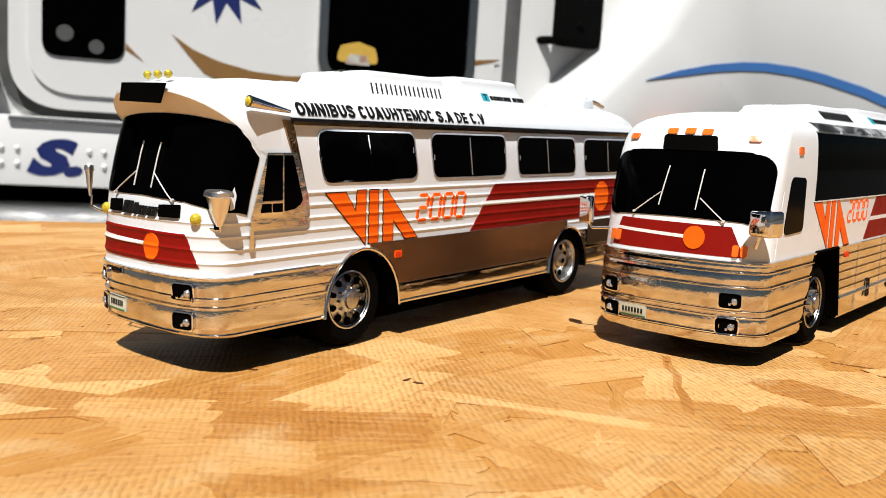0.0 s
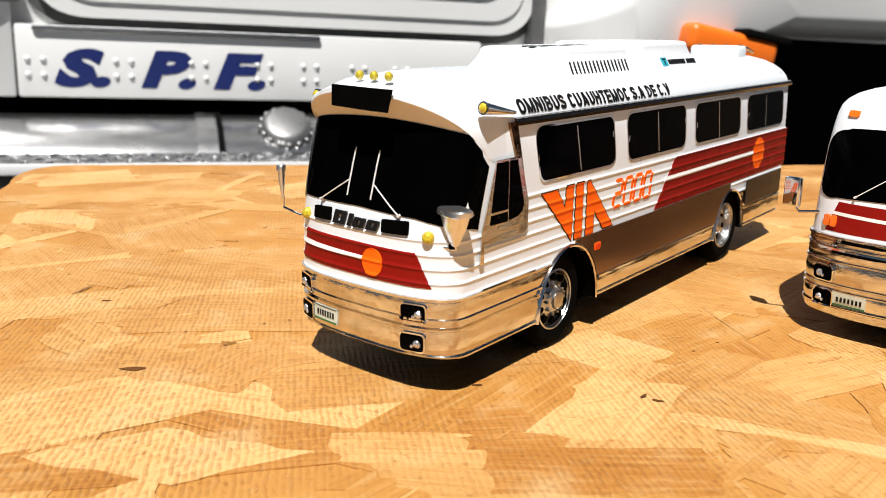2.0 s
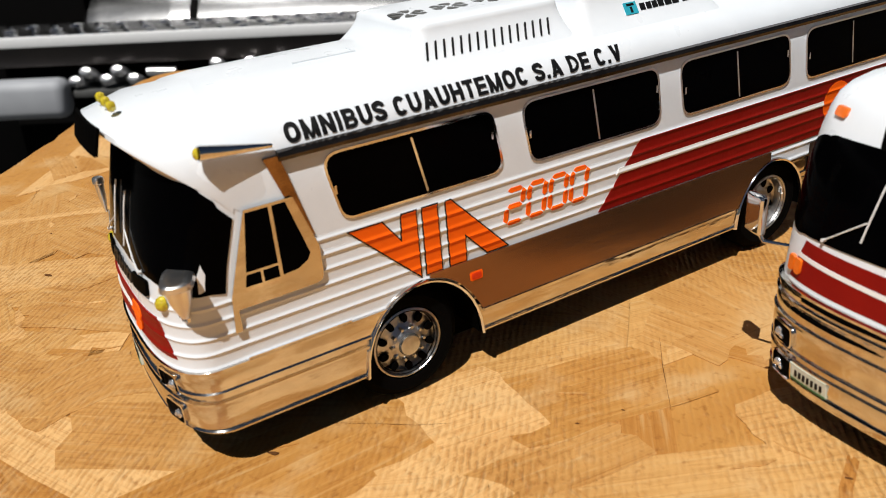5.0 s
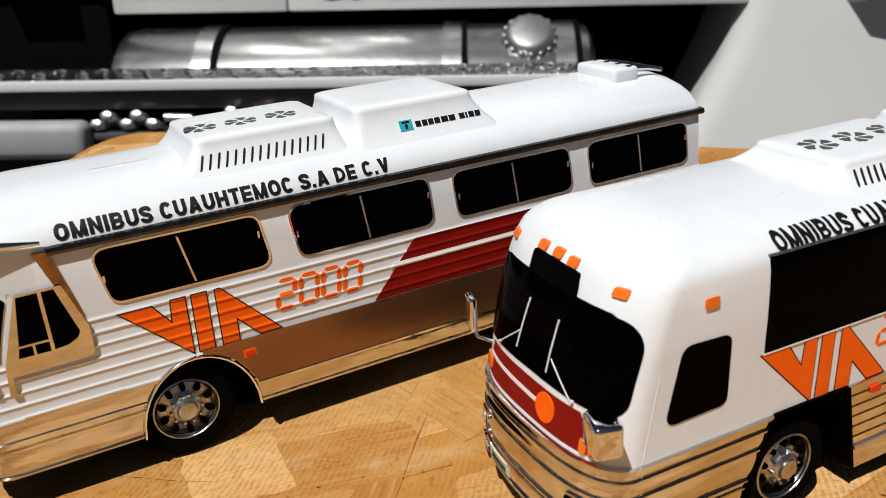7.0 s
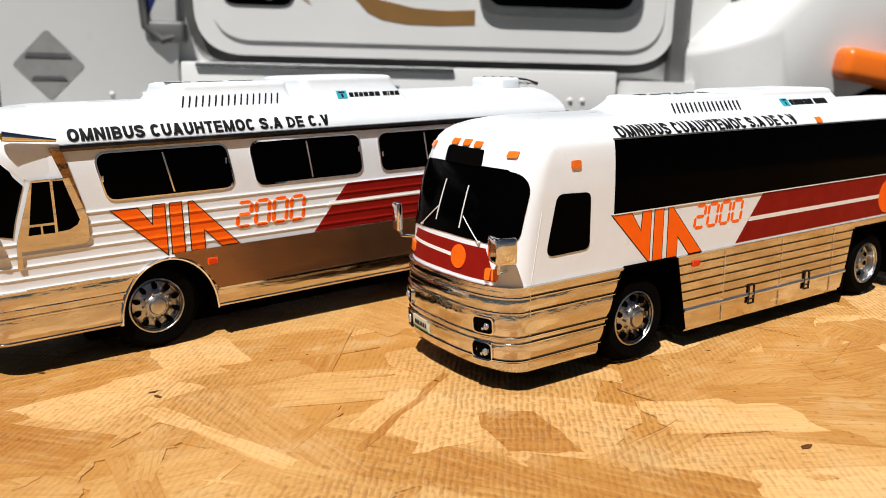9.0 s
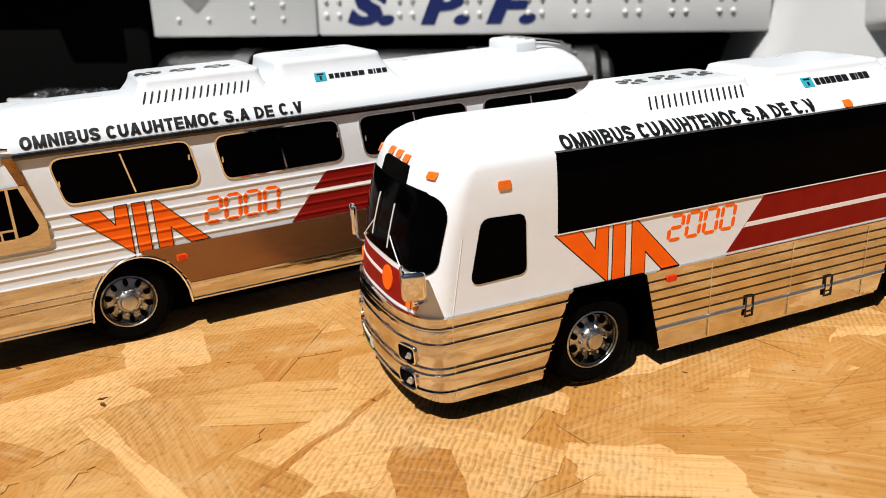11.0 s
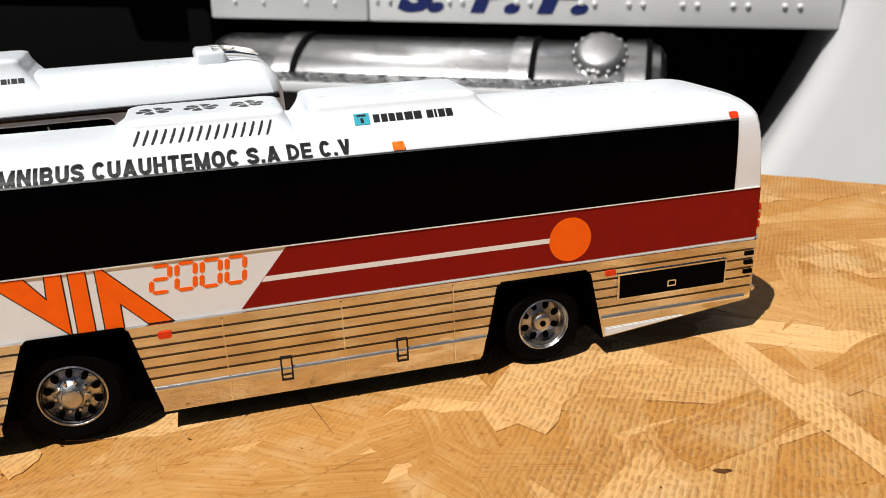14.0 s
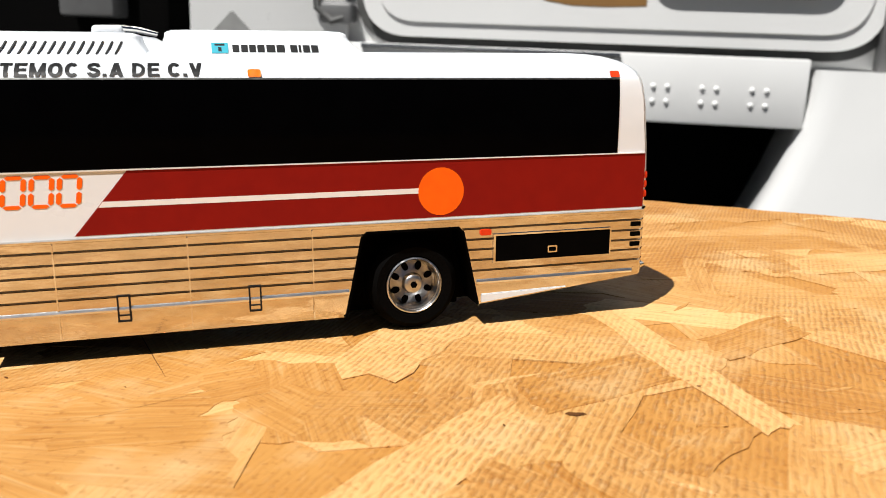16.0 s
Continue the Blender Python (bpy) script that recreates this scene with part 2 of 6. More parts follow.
def ribbon(line, t, closed=False):
    """Quads along a line, t wide."""
    pts, k = [Vector(p) for p in line], len(line)
    left, right = [], []
    for i, p in enumerate(pts):
        a, b = (pts[i - 1], pts[(i + 1) % k]) if closed else (pts[max(i - 1, 0)], pts[min(i + 1, k - 1)])
        d = (b - a).normalized()
        nrm = Vector((-d.y, d.x)) * t / 2
        left.append(p + nrm)
        right.append(p - nrm)
    return [[right[i], right[(i + 1) % k], left[(i + 1) % k], left[i]] for i in range(k if closed else k - 1)]


def smooth_line(pts, n=5):
    """Points on a soft curve through the given ones."""
    p, out = [Vector(q) for q in pts], []
    for i in range(len(p) - 1):
        a, b, c, d = p[max(i - 1, 0)], p[i], p[i + 1], p[min(i + 2, len(p) - 1)]
        for j in range(n):
            t = j / n
            out.append(0.5 * (2 * b + (c - a) * t + (2 * a - 5 * b + 4 * c - d) * t * t + (3 * b - a - 3 * c + d) * t ** 3))
    return out + [p[-1]]


def glyph(c):
    """A heavy block capital, one high, as quads stroke by stroke."""
    w, t = WIDE.get(c, 0.74), 0.24
    h = t / 2
    stem = lambda x: [[(x - h, 0), (x + h, 0), (x + h, 1), (x - h, 1)]]
    bar = lambda x0, x1, y: [[(x0, y - h * 0.86), (x1, y - h * 0.86), (x1, y + h * 0.86), (x0, y + h * 0.86)]]
    lean = lambda x0, x1, g=1.1: [[(x0 - h * g, 0), (x0 + h * g, 0), (x1 + h * g, 1), (x1 - h * g, 1)]]
    loop = lambda a0, a1, n: [(w / 2 + (w / 2 - h) * math.copysign(abs(math.cos(a)) ** 0.86, math.cos(a)), 0.5 + (0.5 - h * 0.9) * math.copysign(abs(math.sin(a)) ** 0.86, math.sin(a))) for a in spaced(radians(a0), radians(a1), n)]
    bowl = lambda y0, y1, x: ribbon([(h, y0)] + [(x - (y1 - y0) / 2 + (y1 - y0) / 2 * math.cos(a), (y0 + y1) / 2 + (y1 - y0) / 2 * math.sin(a)) for a in spaced(-math.pi / 2, math.pi / 2, 10)] + [(h, y1)], t * 0.88)
    if c == "O":
        return [ribbon(loop(0, 360, 28)[:-1], t, True)]
    if c == "C":
        return [ribbon(loop(38, 322, 24), t)]
    if c == "S":
        p = [(0.87, 0.70), (0.78, 0.85), (0.5, 0.89), (0.21, 0.83), (0.15, 0.70), (0.26, 0.585), (0.5, 0.515), (0.76, 0.43), (0.85, 0.29), (0.76, 0.16), (0.5, 0.11), (0.21, 0.16), (0.12, 0.31)]
        return [ribbon(smooth_line([(x * w, y) for x, y in p], 3), t)]
    if c == "U":
        return [ribbon([(h, 1.0), (h, 0.45)] + [(w / 2 - (w / 2 - h) * math.cos(a), 0.42 - 0.31 * math.sin(a)) for a in spaced(0.05, math.pi - 0.05, 12)] + [(w - h, 0.45), (w - h, 1.0)], t)]
    if c == "M":
        return [stem(h), stem(w - h), lean(w / 2, h, 0.8), lean(w / 2, w - h, 0.8)]
    if c == "N":
        return [stem(h), stem(w - h), lean(w - h, h, 0.95)]
    if c == "H":
        return [stem(h), stem(w - h), bar(h, w - h, 0.51)]
    if c == "A":
        return [lean(h * 1.1, w / 2), lean(w - h * 1.1, w / 2), bar(w * 0.25, w * 0.75, 0.27)]
    if c == "V":
        return [lean(w / 2, h * 1.1), lean(w / 2, w - h * 1.1)]
    if c == "T":
        return [stem(w / 2), bar(0, w, 1 - h * 0.86)]
    if c == "E":
        return [stem(h), bar(h, w, h * 0.86), bar(h, w * 0.94, 0.51), bar(h, w, 1 - h * 0.86)]
    if c == "B":
        return [stem(h), bowl(h * 0.88, 0.52, w - h), bowl(0.52, 1 - h * 0.88, w - h * 1.25)]
    if c == "D":
        return [stem(h), bowl(h * 0.88, 1 - h * 0.88, w - h)]
    if c == ".":
        return [[[(0.02, 0), (0.25, 0), (0.25, 0.22), (0.02, 0.22)]]]
    return [stem(w / 2)]


def block_title(bus, text, surf, a0, a1, b0, b1, lift, rows):
    """Heavy block capitals, each on its own width, each a part of its own."""
    gap = 0.11
    k = (a1 - a0) / (sum(WIDE.get(c, 0.74) + gap for c in text) - gap)
    at = a0
    for c in text:
        if c != " ":
            bm = bmesh.new()
            for level, stroke in enumerate(glyph(c)):
                for quad in stroke:
                    q = bmesh.new()
                    q.faces.new([q.verts.new((*p, 0)) for p in quad])
                    for i in range(1, rows):
                        bmesh.ops.bisect_plane(q, geom=list(q.verts) + list(q.edges) + list(q.faces), plane_co=(0, i / rows, 0), plane_no=(0, 1, 0), dist=1e-7)
                    for f in q.faces:
                        bm.faces.new([bm.verts.new(surf(at + v.co.x * k, b0 + (b1 - b0) * v.co.y, lift + 0.000012 * level)) for v in f.verts])
                    q.free()
            bmesh.ops.remove_doubles(bm, verts=bm.verts, dist=1e-6)
            part("letter", bm, INK, bus, "black block capital of the roof title")
        at += (WIDE.get(c, 0.74) + gap) * k


def carve(ob, cutters):
    """Cuts solids out of a closed mesh."""
    for bm in cutters:
        bmesh.ops.recalc_face_normals(bm, faces=bm.faces)
        me = bpy.data.meshes.new("cutter")
        bm.to_mesh(me)
        bm.free()
        c = new("cutter", me)
        c.parent = ob.parent
        mod = ob.modifiers.new("cut", "BOOLEAN")
        mod.operation, mod.solver, mod.object = "DIFFERENCE", "EXACT", c
        dg = bpy.context.evaluated_depsgraph_get()
        dg.update()
        out = bpy.data.meshes.new_from_object(ob.evaluated_get(dg))
        ob.modifiers.clear()
        old, ob.data = ob.data, out
        bpy.data.meshes.remove(old)
        bpy.data.objects.remove(c)
        bpy.data.meshes.remove(me)
    ob.data.polygons.foreach_set("use_smooth", [True] * len(ob.data.polygons))
    ob.data.set_sharp_from_angle(angle=radians(35))


def blacken_underside(ob):
    """Blackens the unseen faces that look down, so they bounce no light onto the board."""
    ob.data.materials.append(BLACK)
    for f in ob.data.polygons:
        if f.normal.z < -0.75 and f.center.z < 0.0185:
            f.material_index = 1


def prism(pts, y0, y1):
    """A solid with an outline in x and z, from y0 to y1."""
    return skin([[(a, y, b) for a, b in pts] for y in (y0, y1)])


# ---- ground, board ----
def ground():
    bm = bmesh.new()
    bmesh.ops.create_grid(bm, x_segments=24, y_segments=24, size=400)
    for v in bm.verts:
        v.co.z = -1.08 + 0.01 * noise.noise(v.co * 0.05)
    return tagged(part("ground", bm, YARD), "dark grey asphalt yard around the table", "ground", kind="structure")


ground()

BOARD = [(-0.002, -0.45), (0.95, -0.5), (1.0, 0.88), (0.40, 0.843), (-0.15, 0.779), (-0.416, 0.752)]


def osb_material(name, by_island, fixed=None):
    m = bpy.data.materials.new(name)
    m.use_nodes = True
    nt = m.node_tree
    n, l = nt.nodes, nt.links
    b = n["Principled BSDF"]
    b.inputs["Roughness"].default_value, b.inputs["Specular IOR Level"].default_value = 0.62, 0.3
    if by_island:
        rnd = n.new("ShaderNodeNewGeometry").outputs["Random Per Island"]
    else:
        rnd = n.new("ShaderNodeObjectInfo").outputs["Random"]
    tone = n.new("ShaderNodeValToRGB")
    els = tone.color_ramp.elements
    els[0].position, els[0].color = 0.0, (0.422, 0.184, 0.040, 1)
    els[1].position, els[1].color = 1.0, (0.714, 0.437, 0.185, 1)
    for p, c in ((0.12, (0.464, 0.222, 0.052, 1)), (0.34, (0.508, 0.264, 0.080, 1)), (0.70, (0.570, 0.318, 0.107, 1)), (0.86, (0.646, 0.377, 0.147, 1))):
        e = els.new(p)
        e.color = c
    if fixed is None:
        l.new(rnd, tone.inputs[0])
    else:
        tone.inputs[0].default_value = fixed
    uv = n.new("ShaderNodeTexCoord")
    # grain runs along each strand
    mp = n.new("ShaderNodeMapping")
    mp.inputs["Scale"].default_value = (30, 520, 1)
    l.new(uv.outputs["UV"], mp.inputs[0])
    grain = n.new("ShaderNodeTexNoise")
    grain.inputs["Scale"].default_value, grain.inputs["Detail"].default_value, grain.inputs["Distortion"].default_value = 1.0, 7, 0.6
    l.new(mp.outputs[0], grain.inputs[0])
    blot = n.new("ShaderNodeTexNoise")
    blot.inputs["Scale"].default_value, blot.inputs["Detail"].default_value = 34, 8
    l.new(uv.outputs["Object"], blot.inputs[0])
    # the press screen's mark: fine parallel ridges, broken into dashes
    scr = n.new("ShaderNodeMapping")
    scr.inputs["Rotation"].default_value = (0, 0, radians(-12))
    l.new(uv.outputs["Object"], scr.inputs[0])
    wave = n.new("ShaderNodeTexWave")
    wave.bands_direction = "X"
    wave.inputs["Scale"].default_value, wave.inputs["Distortion"].default_value, wave.inputs["Detail"].default_value = 148, 3.2, 3
    wave.inputs["Detail Scale"].default_value = 0.7
    l.new(scr.outputs[0], wave.inputs[0])

    def noise_at(source, scale, detail, stretch=None):
        q = n.new("ShaderNodeTexNoise")
        q.inputs["Scale"].default_value, q.inputs["Detail"].default_value = scale, detail
        if stretch:
            w = n.new("ShaderNodeMapping")
            w.inputs["Scale"].default_value = stretch
            l.new(source, w.inputs[0])
            source = w.outputs[0]
        l.new(source, q.inputs[0])
        return q

    speck = noise_at(uv.outputs["Object"], 360, 6)
    dash = noise_at(scr.outputs[0], 1.0, 3, (420, 240, 420))
    fibre = noise_at(uv.outputs["UV"], 1.0, 4, (26, 1500, 1))
    fade = noise_at(uv.outputs["Object"], 9, 2)
    fr = n.new("ShaderNodeMapRange")
    fr.inputs[1].default_value, fr.inputs[2].default_value = 0.34, 0.60
    l.new(fade.outputs[0], fr.inputs[0])

    def mul(a, b_):
        q = n.new("ShaderNodeMath")
        q.operation = "MULTIPLY"
        l.new(a, q.inputs[0])
        if isinstance(b_, float):
            q.inputs[1].default_value = b_
        else:
            l.new(b_, q.inputs[1])
        return q.outputs[0]

    def ramp(a, lo, hi, f0=0.0, f1=1.0):
        q = n.new("ShaderNodeMapRange")
        q.inputs[1].default_value, q.inputs[2].default_value, q.inputs[3].default_value, q.inputs[4].default_value = lo, hi, f0, f1
        l.new(a, q.inputs[0])
        return q.outputs[0]

    def blend(kind, a, colour, fac):
        q = n.new("ShaderNodeMix")
        q.data_type, q.blend_type = "RGBA", kind
        l.new(a, q.inputs[6])
        q.inputs[7].default_value = (*colour, 1)
        l.new(fac, q.inputs[0])
        return q.outputs[2]

    ridge = mul(mul(wave.outputs[0], fr.outputs[0]), ramp(dash.outputs[0], 0.40, 0.60, 0.22, 1.0))
    col = tone.outputs[0]
    col = blend("MULTIPLY", col, (0.76, 0.66, 0.51), ramp(grain.outputs[0], 0.48, 0.72, 0.0, 0.6))
    col = blend("MIX", col, (0.561, 0.363, 0.161), ramp(grain.outputs[0], 0.46, 0.3, 0.0, 0.45))
    col = blend("MULTIPLY", col, (0.70, 0.58, 0.42), ramp(fibre.outputs[0], 0.54, 0.70, 0.0, 0.6))
    col = blend("MULTIPLY", col, (0.83, 0.73, 0.57), ramp(blot.outputs[0], 0.48, 0.70, 0.0, 0.6))
    col = blend("MIX", col, (0.570, 0.376, 0.178), ramp(blot.outputs[0], 0.46, 0.30, 0.0, 0.6))
    # the ridges' shading and pale highlights are put into the colour too
    col = blend("MULTIPLY", col, (0.77, 0.65, 0.48), ridge)
    col = blend("MIX", col, (0.609, 0.417, 0.213), mul(ramp(dash.outputs[0], 0.56, 0.70, 0.0, 0.25), fr.outputs[0]))
    col = blend("MULTIPLY", col, (0.56, 0.42, 0.28), ramp(speck.outputs[0], 0.58, 0.72, 0.0, 0.6))
    l.new(col, b.inputs["Base Color"])
    h = n.new("ShaderNodeMath")
    h.operation = "ADD"
    l.new(mul(grain.outputs[0], 0.35), h.inputs[0])
    l.new(mul(ridge, 0.6), h.inputs[1])
    bp = n.new("ShaderNodeBump")
    bp.inputs["Strength"].default_value, bp.inputs["Distance"].default_value = 1.0, 0.0008
    l.new(h.outputs[0], bp.inputs["Height"])
    l.new(bp.outputs[0], b.inputs["Normal"])
    return m


BARK = material("dark_bark", (0.15, 0.06, 0.016), 0.95, 0, (0.05, 0.02, 0.008), 300, 0.6, 0.4, 500, spec=0.1)
OSB = osb_material("pressed_strand", False)
OSB_FAR = osb_material("pressed_strands", True)
OSB_TONES = {k: osb_material(n, False, k) for k, n in ((0.02, "amber_strand"), (0.16, "brown_strand"), (0.30, "tan_strand"), (0.92, "pale_strand"))}
# broad strands that stand out: x, y, length, width, turn, slant of the ends, tone
BROAD_NEAR = [(-0.022, 0.291, 0.026, 0.027, 10, -0.18, 0.02), (0.047, 0.334, 0.057, 0.018, 46, -0.13, 0.30), (-0.115, 0.337, 0.040, 0.029, 28, -0.45, 0.30), (0.026, 0.357, 0.037, 0.024, 38, 0.00, 0.92),
              (0.014, 0.306, 0.048, 0.030, 59, -0.45, 0.92), (0.023, 0.260, 0.035, 0.024, 23, 0.39, 0.16), (0.050, 0.372, 0.061, 0.033, 41, -0.24, 0.16), (0.095, 0.305, 0.030, 0.006, 83, 1.20, 0.16),
              (0.123, 0.323, 0.036, 0.031, 79, -0.02, 0.92), (0.160, 0.319, 0.024, 0.030, 14, -0.53, 0.02), (0.119, 0.327, 0.070, 0.003, -97, -0.11, 0.02), (0.018, 0.355, 0.033, 0.037, 45, -0.06, 0.92),
              (0.065, 0.290, 0.073, 0.007, -20, -0.01, 0.92), (0.011, 0.310, 0.017, 0.023, 24, 0.43, 0.92), (0.005, 0.267, 0.061, 0.025, 3, 0.03, 0.02), (0.230, 0.427, 0.059, 0.019, 59, -0.92, 0.30), (-0.118, 0.329, 0.031, 0.036, 69, 0.07, 0.30),
              (-0.154, 0.292, 0.058, 0.040, 33, -0.50, 0.92), (-0.115, 0.267, 0.038, 0.034, 31, -1.02, 0.92)]
BROAD_FAR = [(0.369, 0.514, 0.051, 0.025, 64, 0.23, 0.16), (0.261, 0.436, 0.049, 0.025, 76, -0.25, 0.30), (0.410, 0.488, 0.033, 0.014, 82, -0.67, 0.16), (0.399, 0.583, 0.045, 0.019, 69, 0.47, 0.16),
             (0.382, 0.546, 0.109, 0.013, -40, -0.17, 0.92), (0.381, 0.695, 0.016, 0.027, 53, 0.32, 0.16), (0.218, 0.375, 0.048, 0.035, 54, -0.24, 0.30), (0.285, 0.414, 0.045, 0.016, 42, 0.04, 0.16),
             (0.148, 0.326, 0.017, 0.006, 74, -0.45, 0.02), (0.273, 0.419, 0.041, 0.028, 38, 0.57, 0.16), (0.302, 0.509, 0.028, 0.058, -6, -0.23, 0.92),
             (0.255, 0.445, 0.024, 0.054, 9, 0.22, 0.16), (0.225, 0.349, 0.049, 0.027, 18, -0.25, 0.92), (0.236, 0.372, 0.034, 0.017, 23, -0.54, 0.16), (0.137, 0.319, 0.022, 0.033, 38, 0.48, 0.92),
             (0.278, 0.451, 0.017, 0.029, 63, 0.12, 0.16)]


def inside(x, y, poly):
    hit = False
    for i in range(len(poly)):
        (x0, y0), (x1, y1) = poly[i - 1], poly[i]
        if (y0 > y) != (y1 > y) and x < (x1 - x0) * (y - y0) / (y1 - y0) + x0:
            hit = not hit
    return hit


def strand_board():
    rng = random.Random(7)
    table = thing("table", pose(0, 0, 0), "strand board table top of pressed golden wood flakes on timber legs", "table")
    edge = rounded(BOARD, [0.03, 0.03, 0.03, 0.02, 0.04, 0.045], 8)
    rough = []
    for i in range(len(edge)):
        a, b = Vector(edge[i - 1]), Vector(edge[i])
        k = max(1, int((b - a).length / 0.012))
        for j in range(k):
            p = a.lerp(b, j / k)
            q = Vector((p.x, p.y, 0.0))
            rough.append((p.x + 0.003 * noise.noise(q * 60), p.y + 0.003 * noise.noise(q * 60 + Vector((9, 3, 1)))))
    bm = skin([[(x, y, z) for x, y in rough] for z in (-0.016, -0.00042)])
    top = part("core", bm, OSB_FAR, table, smooth=0)
    for x, y in ((0.1, -0.3), (0.85, -0.35), (0.88, 0.75), (-0.25, 0.68)):
        part("leg", block(x - 0.03, x + 0.03, y - 0.03, y + 0.03, -1.085, -0.016, 0.003), TIMBER, table)
    # flat strands, each with split ends, lying one over the other
    near, far = [], []
    n_all = 1200
    for i in range(n_all):
        for _ in range(40):
            x, y = rng.uniform(-0.42, 0.98), rng.uniform(-0.45, 0.87)
            if inside(x, y, BOARD):
                break
        a = radians(rng.gauss(12, 40))
        big = i < 620
        ln, wd = (rng.uniform(0.07, 0.15), rng.uniform(0.022, 0.055)) if big else (rng.uniform(0.02, 0.09), rng.uniform(0.006, 0.028))
        z = -0.00012 + 0.00012 * i / n_all
        tilt = rng.gauss(0, 0.0015)
        k = 7
        sl, sr = rng.uniform(-0.9, 0.9), rng.uniform(-0.9, 0.9)
        row = [wd * (j / (k - 1) - 0.5) for j in range(k)]
        jag = 0.0012 + 0.05 * wd
        left = [(-ln / 2 + sl * v + rng.uniform(-jag, jag), v) for v in row]
        right = [(ln / 2 + sr * v + rng.uniform(-jag, jag), v) for v in row]
        bow, bow2 = rng.uniform(-0.004, 0.004), rng.uniform(-0.004, 0.004)
        edge_t = (-0.3, -0.1, 0.1, 0.3)
        low = [(t * ln, -wd / 2 + bow * (1 - 4 * t * t) + rng.uniform(-0.0008, 0.0008)) for t in edge_t]
        high = [(t * ln, wd / 2 + bow2 * (1 - 4 * t * t) + rng.uniform(-0.0008, 0.0008)) for t in edge_t[::-1]]
        outline = left[::-1] + low + right + high
        c, s = math.cos(a), math.sin(a)
        pts = []
        for u, v in outline:
            px, py = x + u * c - v * s, y + u * s + v * c
            pts.append((px, py, z + tilt * v * 0.1, u, v))
        if not all(inside(p[0], p[1], rough) for p in pts):
            continue
        area = 0.0 < x < 0.42 and 0.2 < y < 0.46
        (near if area and len(near) < 290 else far).append((pts, rng.random() * 40))
    def fill(bm, pts, shift):
        uvl = bm.loops.layers.uv.verify()
        top_v = [bm.verts.new(p[:3]) for p in pts]
        low_v = [bm.verts.new((p[0], p[1], p[2] - 0.0003)) for p in pts]
        fs = [bm.faces.new(top_v)]
        for j in range(len(pts)):
            kk = (j + 1) % len(pts)
            fs.append(bm.faces.new((top_v[kk], top_v[j], low_v[j], low_v[kk])))
        for f in fs:
            for lp in f.loops:
                src = pts[(top_v.index(lp.vert) if lp.vert in top_v else low_v.index(lp.vert))]
                lp[uvl].uv = (src[3] + shift, src[4] + shift * 0.37)
    bm = bmesh.new()
    for pts, shift in far:
        fill(bm, pts, shift)
    rest = part("strand_layer", bm, OSB_FAR, table, smooth=0)
    rest["kind"] = "stuff"
    for pts, shift in near:
        bm = bmesh.new()
        fill(bm, pts, shift)
        part("strand", bm, OSB, table, smooth=0)
    for i, (x, y, ln, wd, a, slant, tone) in enumerate(BROAD_NEAR + BROAD_FAR):
        c, s = math.cos(radians(a)), math.sin(radians(a))
        row = [wd * (j / 6 - 0.5) for j in range(7)]
        left = [(-ln / 2 + slant * v + rng.uniform(-0.0017, 0.0017), v) for v in row]
        right = [(ln / 2 + slant * v + rng.uniform(-0.0017, 0.0017), v) for v in row]
        low = [(t * ln - slant * wd / 2, -wd / 2 + rng.uniform(-0.0013, 0.0013)) for t in (-0.3, -0.1, 0.1, 0.3)]
        high = [(t * ln + slant * wd / 2, wd / 2 + rng.uniform(-0.0013, 0.0013)) for t in (0.3, 0.1, -0.1, -0.3)]
        bm = bmesh.new()
        fill(bm, [(x + u * c - v * s, y + u * s + v * c, 0.00001 + 0.0000025 * i, u, v) for u, v in left[::-1] + low + right + high], rng.random() * 40)
        part("strand", bm, OSB_TONES[tone], table, smooth=0)
    # torn slivers lifted from the ends of strands
    bm = bmesh.new()
    for i in range(170):
        x, y = rng.uniform(-0.3, 0.62), rng.uniform(0.14, 0.72)
        if not inside(x, y, BOARD):
            continue
        a = radians(rng.gauss(12, 45))
        ln, wd = rng.uniform(0.004, 0.016), rng.uniform(0.0007, 0.0032)
        c, s = math.cos(a), math.sin(a)
        lo = [(ln * (t - 0.5), -wd * (1 - abs(2 * t - 1) ** 2) * rng.uniform(0.2, 0.7)) for t in (0.0, 0.2, 0.4, 0.6, 0.8)]
        hi = [(ln * (t - 0.5), wd * (1 - abs(2 * t - 1) ** 2) * rng.uniform(0.2, 0.7)) for t in (1.0, 0.8, 0.6, 0.4, 0.2)]
        fill(bm, [(x + u * c - v * s, y + u * s + v * c, 0.00012 + 0.0000002 * i, u, v) for u, v in lo + hi], rng.random() * 40)
    part("sliver", bm, OSB_FAR, table, smooth=0)["kind"] = "stuff"
    # open joints along the sides of some strands, wider in the middle
    bm = bmesh.new()
    for pts, shift in (near + far)[::24]:
        sides = pts[7:11] if rng.random() < 0.5 else pts[18:22]
        if len(sides) < 4 or rng.random() < 0.25:
            continue
        k0, k1 = rng.choice(((0, 3), (0, 2), (1, 3)))
        line, wide = [], rng.uniform(0.00004, 0.00015)
        for p, q in zip(sides[k0:k1], sides[k0 + 1:k1 + 1]):
            line += [Vector(p[:2]).lerp(Vector(q[:2]), j / 4) for j in range(4)]
        if len(line) < 5:
            continue
        up_v, dn_v = [], []
